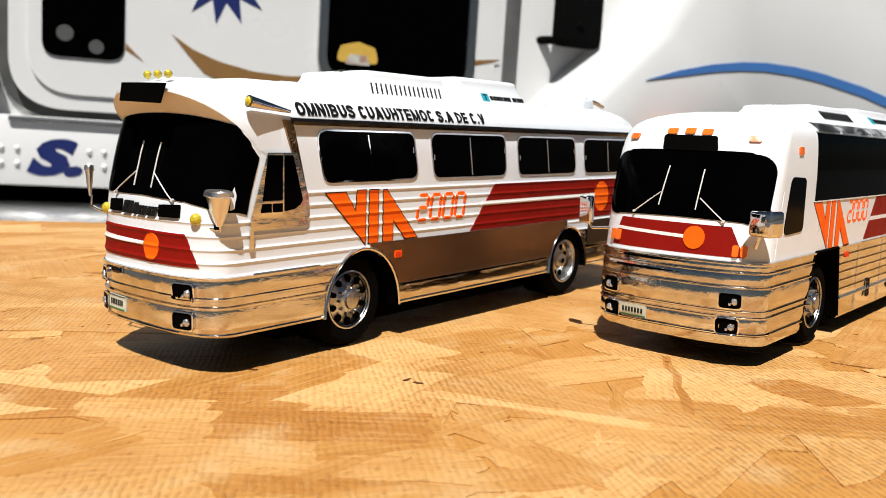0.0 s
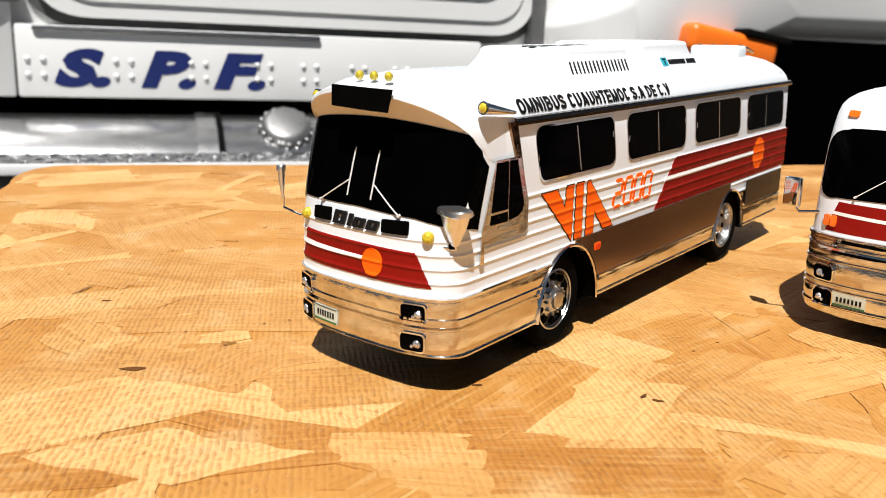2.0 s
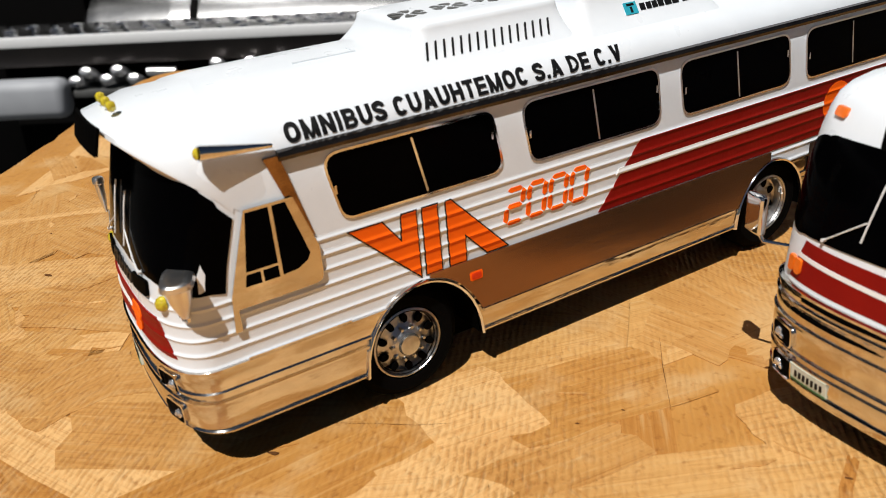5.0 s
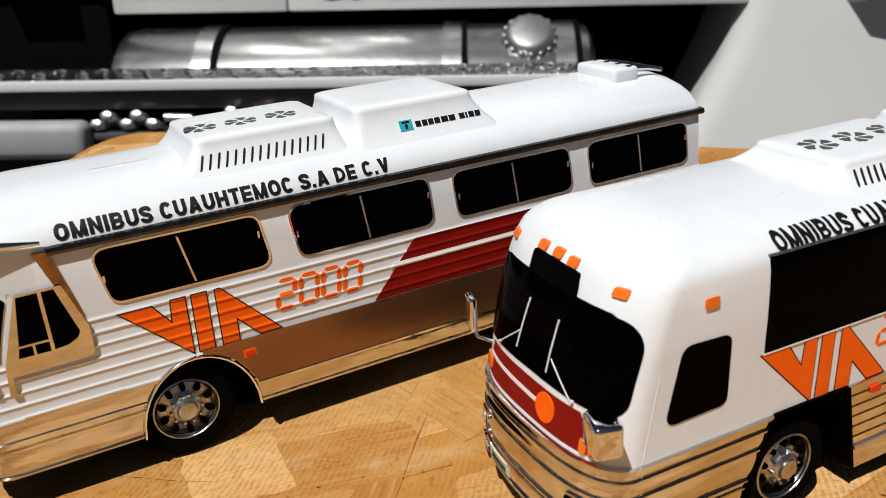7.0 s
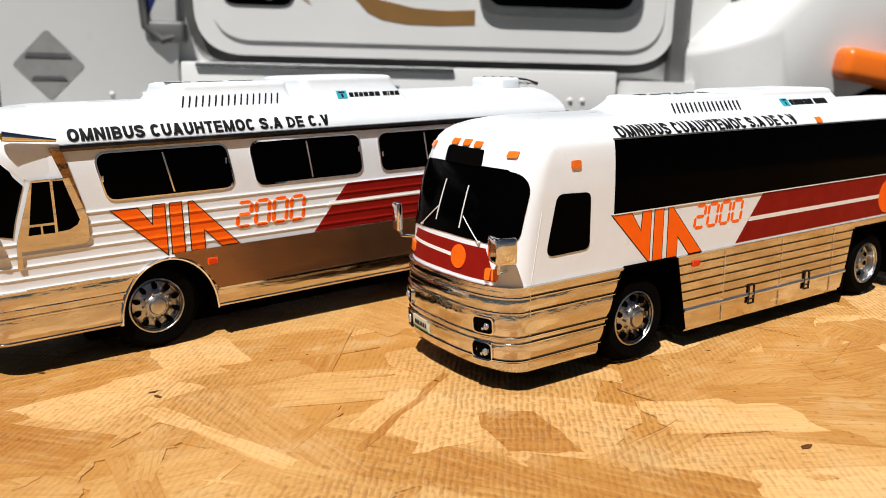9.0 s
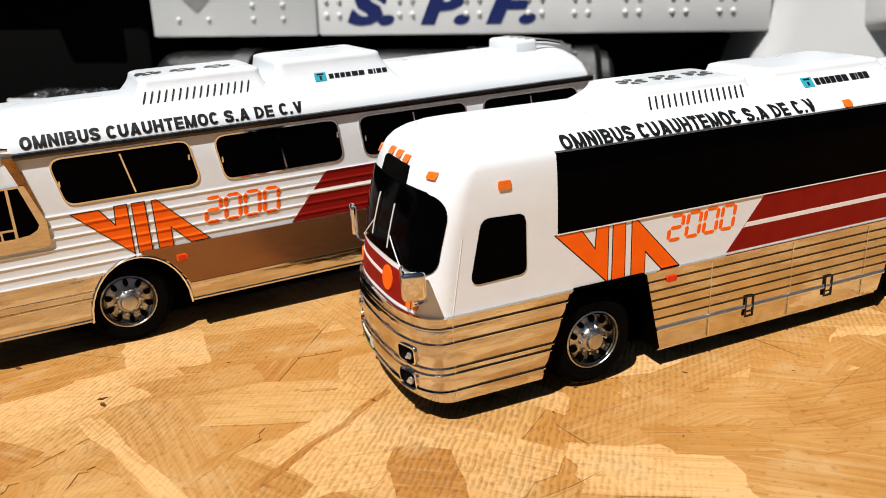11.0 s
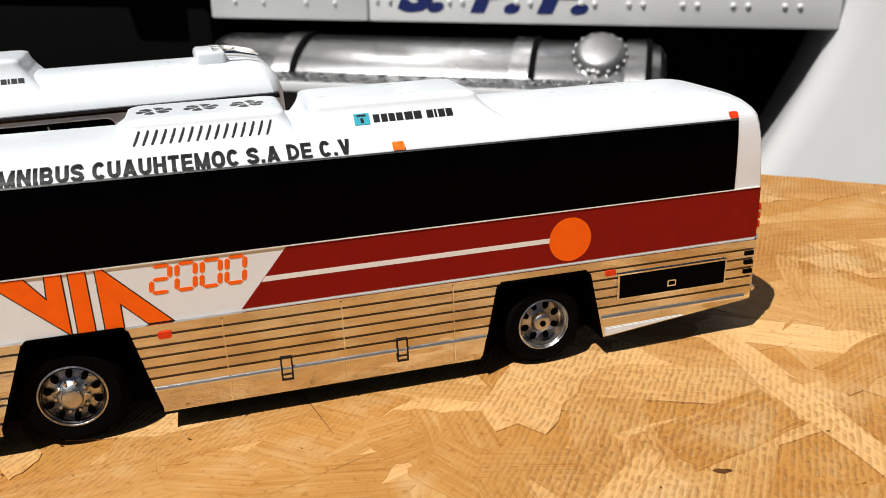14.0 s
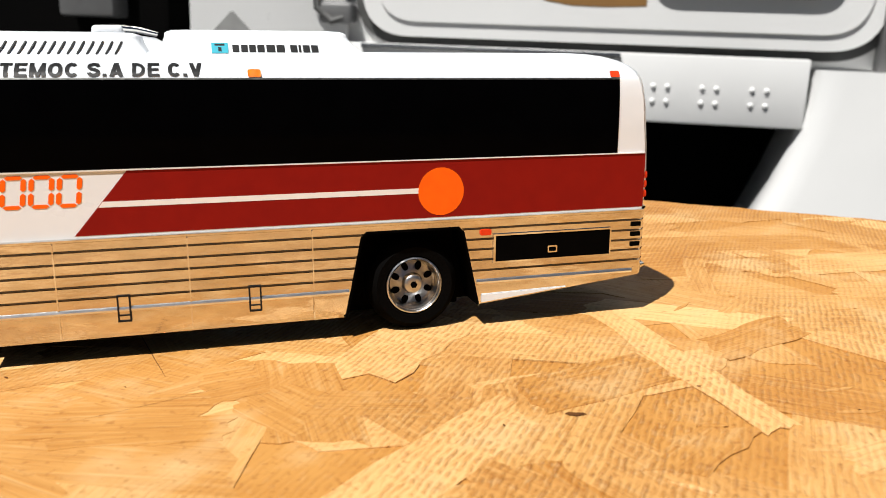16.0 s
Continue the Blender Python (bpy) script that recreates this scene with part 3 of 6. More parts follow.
        for j, p in enumerate(line):
            d = (line[min(j + 1, len(line) - 1)] - line[max(j - 1, 0)]).normalized()
            w = wide * math.sin(math.pi * (j + 0.3) / (len(line) + 0.2)) * rng.uniform(0.3, 1.3) + 0.00002
            jit = rng.uniform(-0.00006, 0.00006)
            up_v.append(bm.verts.new((p.x - d.y * (w + jit), p.y + d.x * (w + jit), 0.00016)))
            dn_v.append(bm.verts.new((p.x + d.y * (w - jit), p.y - d.x * (w - jit), 0.00016)))
        for q in range(len(line) - 1):
            bm.faces.new((dn_v[q], dn_v[q + 1], up_v[q + 1], up_v[q]))
    part("joint_line", bm, BARK, table, smooth=0)["kind"] = "stuff"
    # dark bark chips pressed into the face
    spots = [(-0.148, 0.325, 0.0046), (0.029, 0.312, 0.0022), (0.374, 0.488, 0.0030), (-0.029, 0.320, 0.0018), (0.248, 0.331, 0.0028), (-0.190, 0.397, 0.0022), (0.025, 0.315, 0.002)]
    spots += [(rng.uniform(-0.3, 0.6), rng.uniform(0.15, 0.7), rng.uniform(0.0004, 0.0011)) for _ in range(70)]
    for x, y, r in spots:
        a = rng.uniform(-0.6, 0.9)
        bm = bmesh.new()
        ring = []
        for k in range(9):
            t = 2 * math.pi * k / 9
            u, v = r * math.cos(t) * rng.uniform(0.7, 1.2), r * 0.4 * math.sin(t) * rng.uniform(0.6, 1.3)
            ring.append(bm.verts.new((x + u * math.cos(a) - v * math.sin(a), y + u * math.sin(a) + v * math.cos(a), 0.00012)))
        top_f = bm.faces.new(ring)
        ext = bmesh.ops.extrude_face_region(bm, geom=[top_f])
        for v in ext["geom"]:
            if isinstance(v, bmesh.types.BMVert):
                v.co.z += 0.00012
        part("bark_chip", bm, BARK, table, smooth=0)


# ---- wheels ----
def wheel(parent, x, z, y_out, r, rim_r, width, inward=1, deep=False):
    """A wheel with its outer face at y_out; inward: the way of its axle."""
    w = new("wheel")
    w.empty_display_size = 0.01
    w.parent = parent
    w.matrix_basis = Matrix.Translation((x, y_out, z)) @ Matrix.Diagonal((1, inward, 1, 1))
    k = r - rim_r
    part("tyre", lathe([(rim_r, 0.0022), (rim_r + k * 0.15, 0.0003), (rim_r + k * 0.6, 0), (r - 0.0016, 0.0012), (r - 0.0004, 0.0026), (r, 0.0045), (r, width - 0.003), (r - 0.002, width - 0.0005), (rim_r, width)], 44), TYRE, w)
    # unseen black drum added behind the tyre to block the lit gap
    part("gap_blocker", lathe([(0.004, width + 0.0006), (r - 0.001, width + 0.0006), (r, width + 0.002), (r, width + 0.008), (r - 0.002, width + 0.010), (0.004, width + 0.010)], 36), TYRE, w)
    d = 0.0036 if deep else 0.0
    R = rim_r
    prof = [(R * 1.04, 0.0020), (R * 1.04, 0.0004), (R * 0.99, 0.0001), (R * 0.93, 0.0012), (R * 0.90, 0.0030 + d), (R * 0.72, 0.0022 + d), (R * 0.52, 0.0016 + d), (R * 0.44, 0.0004 + d), (R * 0.40, 0.0), (R * 0.30, -0.0007), (R * 0.29, -0.0014), (R * 0.2, -0.0017), (0.0, -0.0018)]
    if deep:
        prof = [(R * 1.04, 0.0020), (R * 1.04, 0.0004), (R * 0.99, 0.0001), (R * 0.93, 0.0008), (R * 0.90, 0.0020), (R * 0.88, 0.0048), (R * 0.80, 0.0056), (R * 0.60, 0.0050), (R * 0.46, 0.0042), (R * 0.40, 0.0038), (R * 0.36, 0.0022), (R * 0.31, 0.0016), (R * 0.22, 0.0014), (0.0, 0.0013)]
    rim = part("rim", lathe(prof, 48), RIM, w, "ridged chrome rim")
    part("rim_groove", lathe([(R * 0.945, 0.0004), (R * 0.945, 0.00105), (R * 0.905, 0.00215), (R * 0.905, 0.0016)], 40), INK, rim, "dark groove inside the rim lip")
    if not deep:
        part("hub_ring", lathe([(R * 0.335, 0.0003), (R * 0.335, -0.00045), (R * 0.295, -0.0008), (R * 0.285, -0.0006)], 32), GREYINK, rim, "dark ring round the hub cap")
    n = 8 if deep else 10
    hole = None
    at, hx, hz = (0.66, 0.17, 0.115) if deep else (0.755, 0.135, 0.095)
    for i in range(n):
        a = 2 * math.pi * (i + 0.5) / n
        m = Matrix.Rotation(-a, 4, "Y") @ Matrix.Translation((R * at, 0, 0))
        if hole is None:
            bm = skin([[(R * hx * math.cos(t), y, R * hz * math.sin(t)) for t in [2 * math.pi * q / 12 for q in range(12)]] for y in (0.0009 + d, 0.0034 + d)])
            hole = part("vent_hole", bm, BLACK, rim, "dark round vent hole")
            hole.matrix_basis = m
        else:
            share(hole, rim, m)
    if deep:
        part("hub_socket", lathe([(R * 0.13, 0.0020), (R * 0.13, 0.0010), (0.0, 0.0010)], 6), BLACK, rim, "dark hexagonal hub socket")
    nut = None
    for i in range(0 if deep else n):
        a = 2 * math.pi * i / n
        m = Matrix.Rotation(-a, 4, "Y") @ Matrix.Translation((R * 0.485, 0.0009 + d, 0))
        if nut is None:
            bm = skin([[(0.00055 * math.cos(t), y, 0.00055 * math.sin(t)) for t in [2 * math.pi * q / 6 for q in range(6)]] for y in (-0.0012, 0.0008)])
            nut = part("wheel_nut", bm, RIM, rim)
            nut.matrix_basis = m
        else:
            share(nut, rim, m)
    return w


# ---- the coaches' shells ----
class Shell:
    """A coach body from levels (z, inset, front, front_depth, rear, outwards): y = 0 is the driver's side, x runs back."""

    def __init__(self, width, levels, bow=2.8, power=2.2, rear_depth=0.006):
        self.w, self.bow, self.power, self.rd = width, bow, power, rear_depth
        self.t = np.array(levels, float).T

    def at(self, z):
        return [float(np.interp(z, self.t[0], row)) for row in self.t[1:]]

    def curve(self, q):
        """The front's plan: 0 in the middle, 1 at the rounded corners."""
        return 1 - (1 - min(1.0, abs(q)) ** self.bow) ** (1 / self.power)

    def front_x(self, y, z):
        i, f, d, r, o = self.at(z)
        q = (y - i) / (self.w - 2 * i) * 2 - 1
        return f + d * self.curve(q)

    def side(self, s, z, o):
        i, f, d, r, out = self.at(z)
        return Vector((s, i - out - o, z))

    def front(self, y, z, o):
        i, f, d, r, out = self.at(z)
        e = 0.0004
        g = (self.front_x(y + e, z) - self.front_x(y - e, z)) / (2 * e)
        nrm = Vector((-1, g)).normalized()
        return Vector((self.front_x(y, z) + nrm.x * (o + out), y + nrm.y * (o + out), z))

    def ring(self, z, nf=48, nr=12, ns=4):
        i, f, d, r, out = self.at(z)
        a, b = i - out, self.w - i + out
        pts = []
        for k in range(nf + 1):
            y = (a + b) / 2 - (b - a) / 2 * math.cos(math.pi * k / nf)
            q = abs((y - a) / (b - a) * 2 - 1)
            pts.append((f - out + (d + out) * self.curve(q), y, z))
        x0, x1 = f + d, r - self.rd
        for k in range(1, ns):
            pts.append((x0 + (x1 - x0) * k / ns, b, z))
        for k in range(nr + 1):
            y = (a + b) / 2 + (b - a) / 2 * math.cos(math.pi * k / nr)
            q = abs((y - a) / (b - a) * 2 - 1)
            pts.append((r + out - (self.rd + out) * q ** 6, y, z))
        for k in range(1, ns):
            pts.append((x1 + (x0 - x1) * k / ns, a, z))
        return pts

    def solid(self, zs):
        return skin([self.ring(z) for z in zs])


def wrapped(shell, z0, z1, lift, s_end):
    """A low band round the front, from the driver's side to the other."""
    rings = []
    for z, o in ((z0, -0.0003), (z0, lift), (z1, lift), (z1, -0.0003)):
        pts = [p for p in shell.ring(z) if p[0] < s_end][:49]
        pts = [(s_end, pts[0][1], z)] + pts + [(s_end, pts[-1][1], z)]
        ring = []
        for i, p in enumerate(pts):
            a, b = Vector(pts[max(0, i - 1)]), Vector(pts[min(len(pts) - 1, i + 1)])
            e = (b - a).normalized()
            ring.append(Vector(p) + Vector((-e.y, e.x, 0)) * o)
        rings.append(ring)
    return skin([list(r) for r in zip(*rings)])


def seven(digit):
    """Strokes of a seven-stroke figure in a box one wide and two high."""
    on = {"0": "abcdef", "2": "abged"}[digit]
    h, g = 0.135, 0.06
    bar = lambda x0, x1, y: [(x0 + g, y), (x0 + g + h, y + h), (x1 - g - h, y + h), (x1 - g, y), (x1 - g - h, y - h), (x0 + g + h, y - h)]
    post = lambda x, y0, y1: [(x, y0 + g), (x + h, y0 + g + h), (x + h, y1 - g - h), (x, y1 - g), (x - h, y1 - g - h), (x - h, y0 + g + h)]
    a = {"a": bar(0, 1, 2), "g": bar(0, 1, 1), "d": bar(0, 1, 0), "f": post(0, 1, 2), "b": post(1, 1, 2), "e": post(0, 0, 1), "c": post(1, 0, 1)}
    return [a[k] for k in on]


LIVERY = {
    "chevron": [(-0.0004, 0.0615), (0.0096, 0.0615), (0.0153, 0.0537), (0.0159, 0.062), (0.0205, 0.062), (0.0203, 0.0413)],
    "bar": [(0.0227, 0.062), (0.0275, 0.062), (0.0275, 0.0412), (0.0224, 0.0412)],
    "peak": [(0.0306, 0.0618), (0.0322, 0.0619), (0.0512, 0.0416), (0.0438, 0.0416), (0.0362, 0.0499), (0.0361, 0.0412), (0.0306, 0.0413)],
}


def livery(bus, surf, lift, cut_b, dz, digits, stripes):
    """The orange mark, the figures and the red stripes with the orange disc on a coach's side."""
    for name, pts in LIVERY.items():
        pts = [(a, b + dz) for a, b in pts]
        o = part("mark", sheet(pts, surf, lift, 0.00018, None, cut_b), ORANGE, bus, "orange painted livery mark with dark edge")
        part("mark_edge", sheet(shrunk(pts, -0.0004), surf, lift, 0.00006, None, cut_b), INK, o, "thin dark outline")
    x0, x1, z0, z1 = digits
    pitch = (x1 - x0) / 3.72
    for i, ch in enumerate("2000"):
        bm = bmesh.new()
        me = bpy.data.meshes.new("stroke")
        for st in seven(ch):
            q = sheet([(x0 + pitch * i + 0.72 * pitch * a + 0.0006 * b, z0 + (z1 - z0) * b / 2) for a, b in st], surf, lift, 0.00012, None, cut_b)
            q.to_mesh(me)
            bm.from_mesh(me)
            q.free()
        bpy.data.meshes.remove(me)
        part("figure", bm, ORANGE, bus, "orange seven-stroke figure")
    pts, line, (cx, cz, cr) = stripes
    st = part("stripe", sheet(pts, surf, lift, 0.0001, None, cut_b), RED, bus, "oxide red livery stripe split by a white line")
    part("stripe_line", sheet(line, surf, lift + 0.0001, 0.00008, None, cut_b), WHITEINK, st, "white line")
    part("disc", sheet(disc(cx, cz, cr), surf, lift + 0.0001, 0.0001, None, cut_b), ORANGE, bus, "orange disc")


def frame_and_glass(bus, name, pts, r, surf, rim, lift, divider=None):
    g = part(name, sheet(rounded(pts, r), surf, lift, 0.0002), GLASS, bus, "black tinted window in a thin chrome frame")
    if rim:
        part("window_frame", sheet(rounded(shrunk(pts, -rim), r + rim), surf, lift, 0.0004, hole=rounded(shrunk(pts, 0.0001), r)), CHROME, g, "chrome frame")
    if divider:
        part("divider", sheet(divider, surf, lift + 0.0002, 0.0003), CHROME, g)
    for a, b in ((pts[0][0] + 0.0022, pts[0][1] - 0.011), (pts[1][0] - 0.0005, pts[1][1] - 0.008)) if rim and divider else ():
        part("catch", sheet(rounded([(a, b), (a + 0.0007, b), (a + 0.0007, b + 0.0024), (a, b + 0.0024)], 0.0002, 3), surf, lift + 0.0002, 0.0003), CHROME, g)
    return g


def roof_unit(bus, x0, x1, xt0, xt1, y0, y1, yt0, yt1, z0, z1, slats=None, fans=(), badge=None, lean=0.0019):
    """A moulded roof cooler with sloping sides."""
    levels = []
    for k in range(13):
        t = k / 12
        e = 1 - (1 - t) ** 1.6
        levels.append((x0 + (xt0 - x0) * e, x1 + (xt1 - x1) * e, y0 + (yt0 - y0) * e, y1 + (yt1 - y1) * e, z0 + (z1 - z0) * t))
    rings = []
    for a, b, c, d, z in levels:
        rings.append([(p[0], p[1], z) for p in rounded([(a, c), (b, c), (b, d), (a, d)], 0.004, 5)])
    a, b, c, d, z = levels[-1]
    for g, h in ((0.0008, 0.0005), (0.0022, 0.0009), (0.006, 0.0011)):
        rings.append([(p[0], p[1], z + h) for p in rounded([(a + g, c + g), (b - g, c + g), (b - g, d - g), (a + g, d - g)], 0.004, 5)])
    unit = part("roof_cooler", skin(rings), WHITE, bus, "white moulded roof air conditioner", 60)

    def face(s, h, o):
        """The sloping face on the driver's side; h from 0 to 1."""
        at = lambda q: Vector((s, y0 + (yt0 - y0) * (1 - (1 - q) ** 1.6), z0 + (z1 - z0) * q))
        d = at(min(1, h + 0.02)) - at(h - 0.02)
        return at(h) + Vector((0, -d.z, d.y)).normalized() * (o + 0.00008)

    if slats:
        s0, s1, h0, h1, count = slats
        for i in range(count):
            s = s0 + (s1 - s0) * i / (count - 1)
            part("slat", sheet([(s - 0.00028, h0), (s + 0.00028, h0), (s + lean + 0.00028, h1), (s + lean - 0.00028, h1)], face, 0.0, 0.00025), INK, unit)
    for fx, fy in fans:
        for k in range(6):
            a0 = 2 * math.pi * k / 6
            pts = [(0.0012, a0), (0.0036, a0 - 0.16), (0.0058, a0 - 0.05), (0.0062, a0 + 0.35), (0.0055, a0 + 0.62), (0.0035, a0 + 0.5)]
            part("fan_blade", sheet([(fx + r * math.cos(q), fy + r * math.sin(q)) for r, q in pts], lambda u, v, o: Vector((u, v, z1 + 0.0011 + o)), 0.0, 0.00015), GREYINK, unit, "dark fan blade print")
    if badge:
        s0, s1, h0, h1 = badge
        w = s1 - s0
        part("badge", sheet([(s0, h0), (s0 + w * 0.15, h0), (s0 + w * 0.15, h1), (s0, h1)], face, 0, 0.0002), TEAL, unit, "teal square badge")
        part("badge", sheet([(s0 + w * 0.03, h0 + (h1 - h0) * 0.68), (s0 + w * 0.12, h0 + (h1 - h0) * 0.68), (s0 + w * 0.12, h1 - (h1 - h0) * 0.12), (s0 + w * 0.03, h1 - (h1 - h0) * 0.12)], face, 0.0002, 0.0001), INK, unit)
        part("badge", sheet([(s0 + w * 0.06, h0 + (h1 - h0) * 0.12), (s0 + w * 0.09, h0 + (h1 - h0) * 0.12), (s0 + w * 0.09, h0 + (h1 - h0) * 0.6), (s0 + w * 0.06, h0 + (h1 - h0) * 0.6)], face, 0.0002, 0.0001), INK, unit)
        gap = [0.19, 0.27, 0.345, 0.42, 0.505, 0.60, 0.73, 0.81, 0.85, 0.93]
        wide = [0.06, 0.06, 0.06, 0.065, 0.08, 0.075, 0.065, 0.022, 0.065, 0.065]
        for g, q in zip(gap, wide):
            a, b = s0 + w * g, s0 + w * (g + q)
            part("badge_bar", sheet([(a, h0 + 0.04), (b, h0 + 0.04), (b, h1 - 0.06), (a, h1 - 0.06)], face, 0, 0.0002), INK, unit, "plain dark bar")
    return unit


def number_plate(bus, surf, y, z, w, h):
    box = lambda a, b, c, d: [(y + w * a, z + h * c), (y + w * b, z + h * c), (y + w * b, z + h * d), (y + w * a, z + h * d)]
    p = part("number_plate", sheet(box(-0.5, 0.5, -0.5, 0.5), surf, 0.0002, 0.0004, 0.002), PLATEW, bus, "pale number plate with plain bars")
    part("plate_bar", sheet(box(-0.5, 0.5, -0.49, -0.36), surf, 0.0006, 0.0001, 0.002), PLATEG, p)
    part("plate_bar", sheet(box(-0.5, 0.5, 0.42, 0.49), surf, 0.0006, 0.0001, 0.002), GREYINK, p)
    for k in range(7):
        u = -0.40 + 0.115 * k
        part("plate_bar", sheet(box(u, u + 0.06, -0.16, 0.22), surf, 0.0006, 0.0001), INK, p)


def headlight(bus, surf, y, z, w, h, flip=1):
    grow = lambda g: rounded([(y - w / 2 - g, z - h / 2 - g), (y + w / 2 + g, z - h / 2 - g), (y + w / 2 + g, z + h / 2 + g), (y - w / 2 - g, z + h / 2 + g)], 0.0014 + g, 4)
    q = part("headlight", sheet(grow(0), surf, 0.0002, 0.0002, 0.001), BLACK, bus, "black headlight box with chrome bulb")
    part("bezel", sheet(grow(0.0005), surf, 0.0002, 0.0007, hole=grow(0)), CHROME, q)
    bm = bmesh.new()
    bmesh.ops.create_uvsphere(bm, u_segments=16, v_segments=10, radius=1)
    c = surf(y - flip * w * 0.20, z - h * 0.06, 0.0004)
    for v in bm.verts:
        k = 1 + 0.25 * noise.noise(v.co * 1.7 + Vector((z * 900, y * 500, 0)))
        v.co = Vector((v.co.x * 0.0010, v.co.y * w * 0.17, v.co.z * h * 0.24)) * k + c
    part("bulb", bm, BULB, q, "silvered bulb")
    c = surf(y - flip * w * 0.02, z - h * 0.22, 0.0005)
    part("socket", block(c.x - 0.0006, c.x + 0.0004, c.y - 0.0005, c.y + 0.0005, c.z - 0.0005, c.z + 0.0005, 0.0002), BULB, q)


def lens(bus, surf, a, b, w, h, mat, label, r=0.0007, thick=0.0005):
    pts = [(a - w / 2, b - h / 2), (a + w / 2, b - h / 2), (a + w / 2, b + h / 2), (a - w / 2, b + h / 2)]
    q = part("marker_lamp", sheet(rounded(pts, r, 3), surf, 0.0, thick, 0.0012), mat, bus, label)
    return q


def wiper(bus, surf, base, joint, blade_a, blade_b):
    """An arm from its base to the blade's joint, and the blade."""
    on = lambda p, q, n, o: [surf(p[0] + (q[0] - p[0]) * t, p[1] + (q[1] - p[1]) * t, o) for t in spaced(0, 1, n)]
    w = part("wiper", tube(on(base, joint, 8, 0.0010), 0.00024, 6), SILVER, bus, "thin silver wiper arm")
    part("blade", tube(on(blade_a, blade_b, 8, 0.0010), 0.00028, 6), SILVER, w)
    part("pivot", tube([surf(*base, -0.0002), surf(*base, 0.0013)], 0.0005, 8), SILVER, w)


POSE_A = pose(-0.0081, 0.3446, -0.00086, 0, -0.35, 53.29) @ Matrix.Diagonal((1, 0.94, 1, 1))
POSE_B = pose(0.1826, 0.3797, 0, 0, 0, 50.36) @ Matrix.Diagonal((0.985, 0.975, 1, 1))


# ---- the coach with the peaked brow ----
def coach_brow():
    W = 0.076
    bus = thing("model_bus", POSE_A, "white scale model coach with ribbed sides and peaked brow", "model bus", "model coaches on the board")
    # narrow raised beads run along the sides
    pitch, beads = 0.00447, [0.0352 + 0.00447 * k for k in range(5)]
    rib = lambda z: 0.0004 * math.exp(-(min(abs(z - q) for q in beads) / 0.00052) ** 2) if z < 0.0550 else 0.0
    base = [(0.0145, 0.0008, -0.0525, 0.0128, 0.2560), (0.0165, 0, -0.0540, 0.0130, 0.2570), (0.0350, 0, -0.0542, 0.0132, 0.2575), (0.0500, 0, -0.0536, 0.0132, 0.2575), (0.0620, 0, -0.0522, 0.0134, 0.2575),
            (0.0750, 0.0003, -0.0494, 0.0136, 0.257), (0.0880, 0.0008, -0.0458, 0.0136, 0.2565), (0.0915, 0.0022, -0.0452, 0.0145, 0.2555), (0.0945, 0.0046, -0.043, 0.015, 0.2545),
            (0.0975, 0.0090, -0.039, 0.014, 0.2525), (0.1000, 0.0145, -0.033, 0.01, 0.2495), (0.1018, 0.0215, -0.026, 0.006, 0.246), (0.1026, 0.0290, -0.018, 0.002, 0.241)]
    zs = sorted({round(b[0], 5) for b in base} | {round(q + d, 5) for q in beads for d in (-0.0012, -0.0008, -0.0005, -0.00025, 0, 0.00025, 0.0005, 0.0008, 0.0012) if q + d >= 0.0352})
    bz = np.array(base).T
    levels = [(z, *[float(np.interp(z, bz[0], row)) for row in bz[1:]], rib(z)) for z in zs]
    sh = Shell(W, levels, 3.0, 2.3)
    side, front = sh.side, sh.front
    upper = [0.0352 + pitch * k for k in (5, 6)]
    ribbed = lambda s, z, o: side(s, z, o) - Vector((0, 0.0004 * math.exp(-(min(abs(z - q) for q in upper) / 0.00052) ** 2), 0))
    body = part("body", sh.solid([z for z in zs if z >= 0.0352]), WHITE, bus, "white ribbed body shell", 50)
    lv = [(0.0145, 0.0004), (0.0148, 0.0010), (0.0156, 0.0010), (0.0160, 0.0002), (0.0170, 0.00037), (0.0185, 0.00047), (0.0198, 0.0005), (0.0211, 0.00047), (0.0226, 0.00037), (0.0240, 0.0002), (0.0244, 0.0008), (0.0250, 0.0008), (0.0254, -0.0002), (0.0270, -0.0002), (0.0274, 0.0008), (0.0280, 0.0008), (0.0284, 0.0002), (0.0295, 0.00034), (0.0304, 0.00041), (0.0312, 0.00044), (0.0320, 0.00041), (0.0328, 0.00034), (0.0338, 0.0002), (0.0342, 0.0010), (0.0350, 0.0010), (0.0352, 0.0002)]
    low_sh = Shell(W, [(z, *[float(np.interp(z, bz[0], row)) for row in bz[1:]], o) for z, o in lv], 3.0, 2.3)
    low = part("skirt", low_sh.solid([z for z, o in lv]), FOIL, bus, "chrome foil bumper and lower skirt", 50)

    def arch(cx, half, topz, n=20, z0=0.005):
        return [(cx + half, z0)] + [(cx + half * math.cos(math.pi * k / n) * (1 - 0.12 * math.sin(math.pi * k / n)), 0.0145 + (topz - 0.0145) * math.sin(math.pi * k / n) ** 0.8) for k in range(n + 1)] + [(cx - half, z0)]

    arches = ((0.0198, 0.0200, 0.0388), (0.1757, 0.0186, 0.0370))
    for ob in (body, low):
        cuts = []
        for cx, hf, tz in arches:
            cuts += [prism(arch(cx, hf, tz), -0.004, 0.016), prism(arch(cx, hf, tz), W - 0.016, W + 0.004)]
        carve(ob, cuts)
    blacken_underside(low)
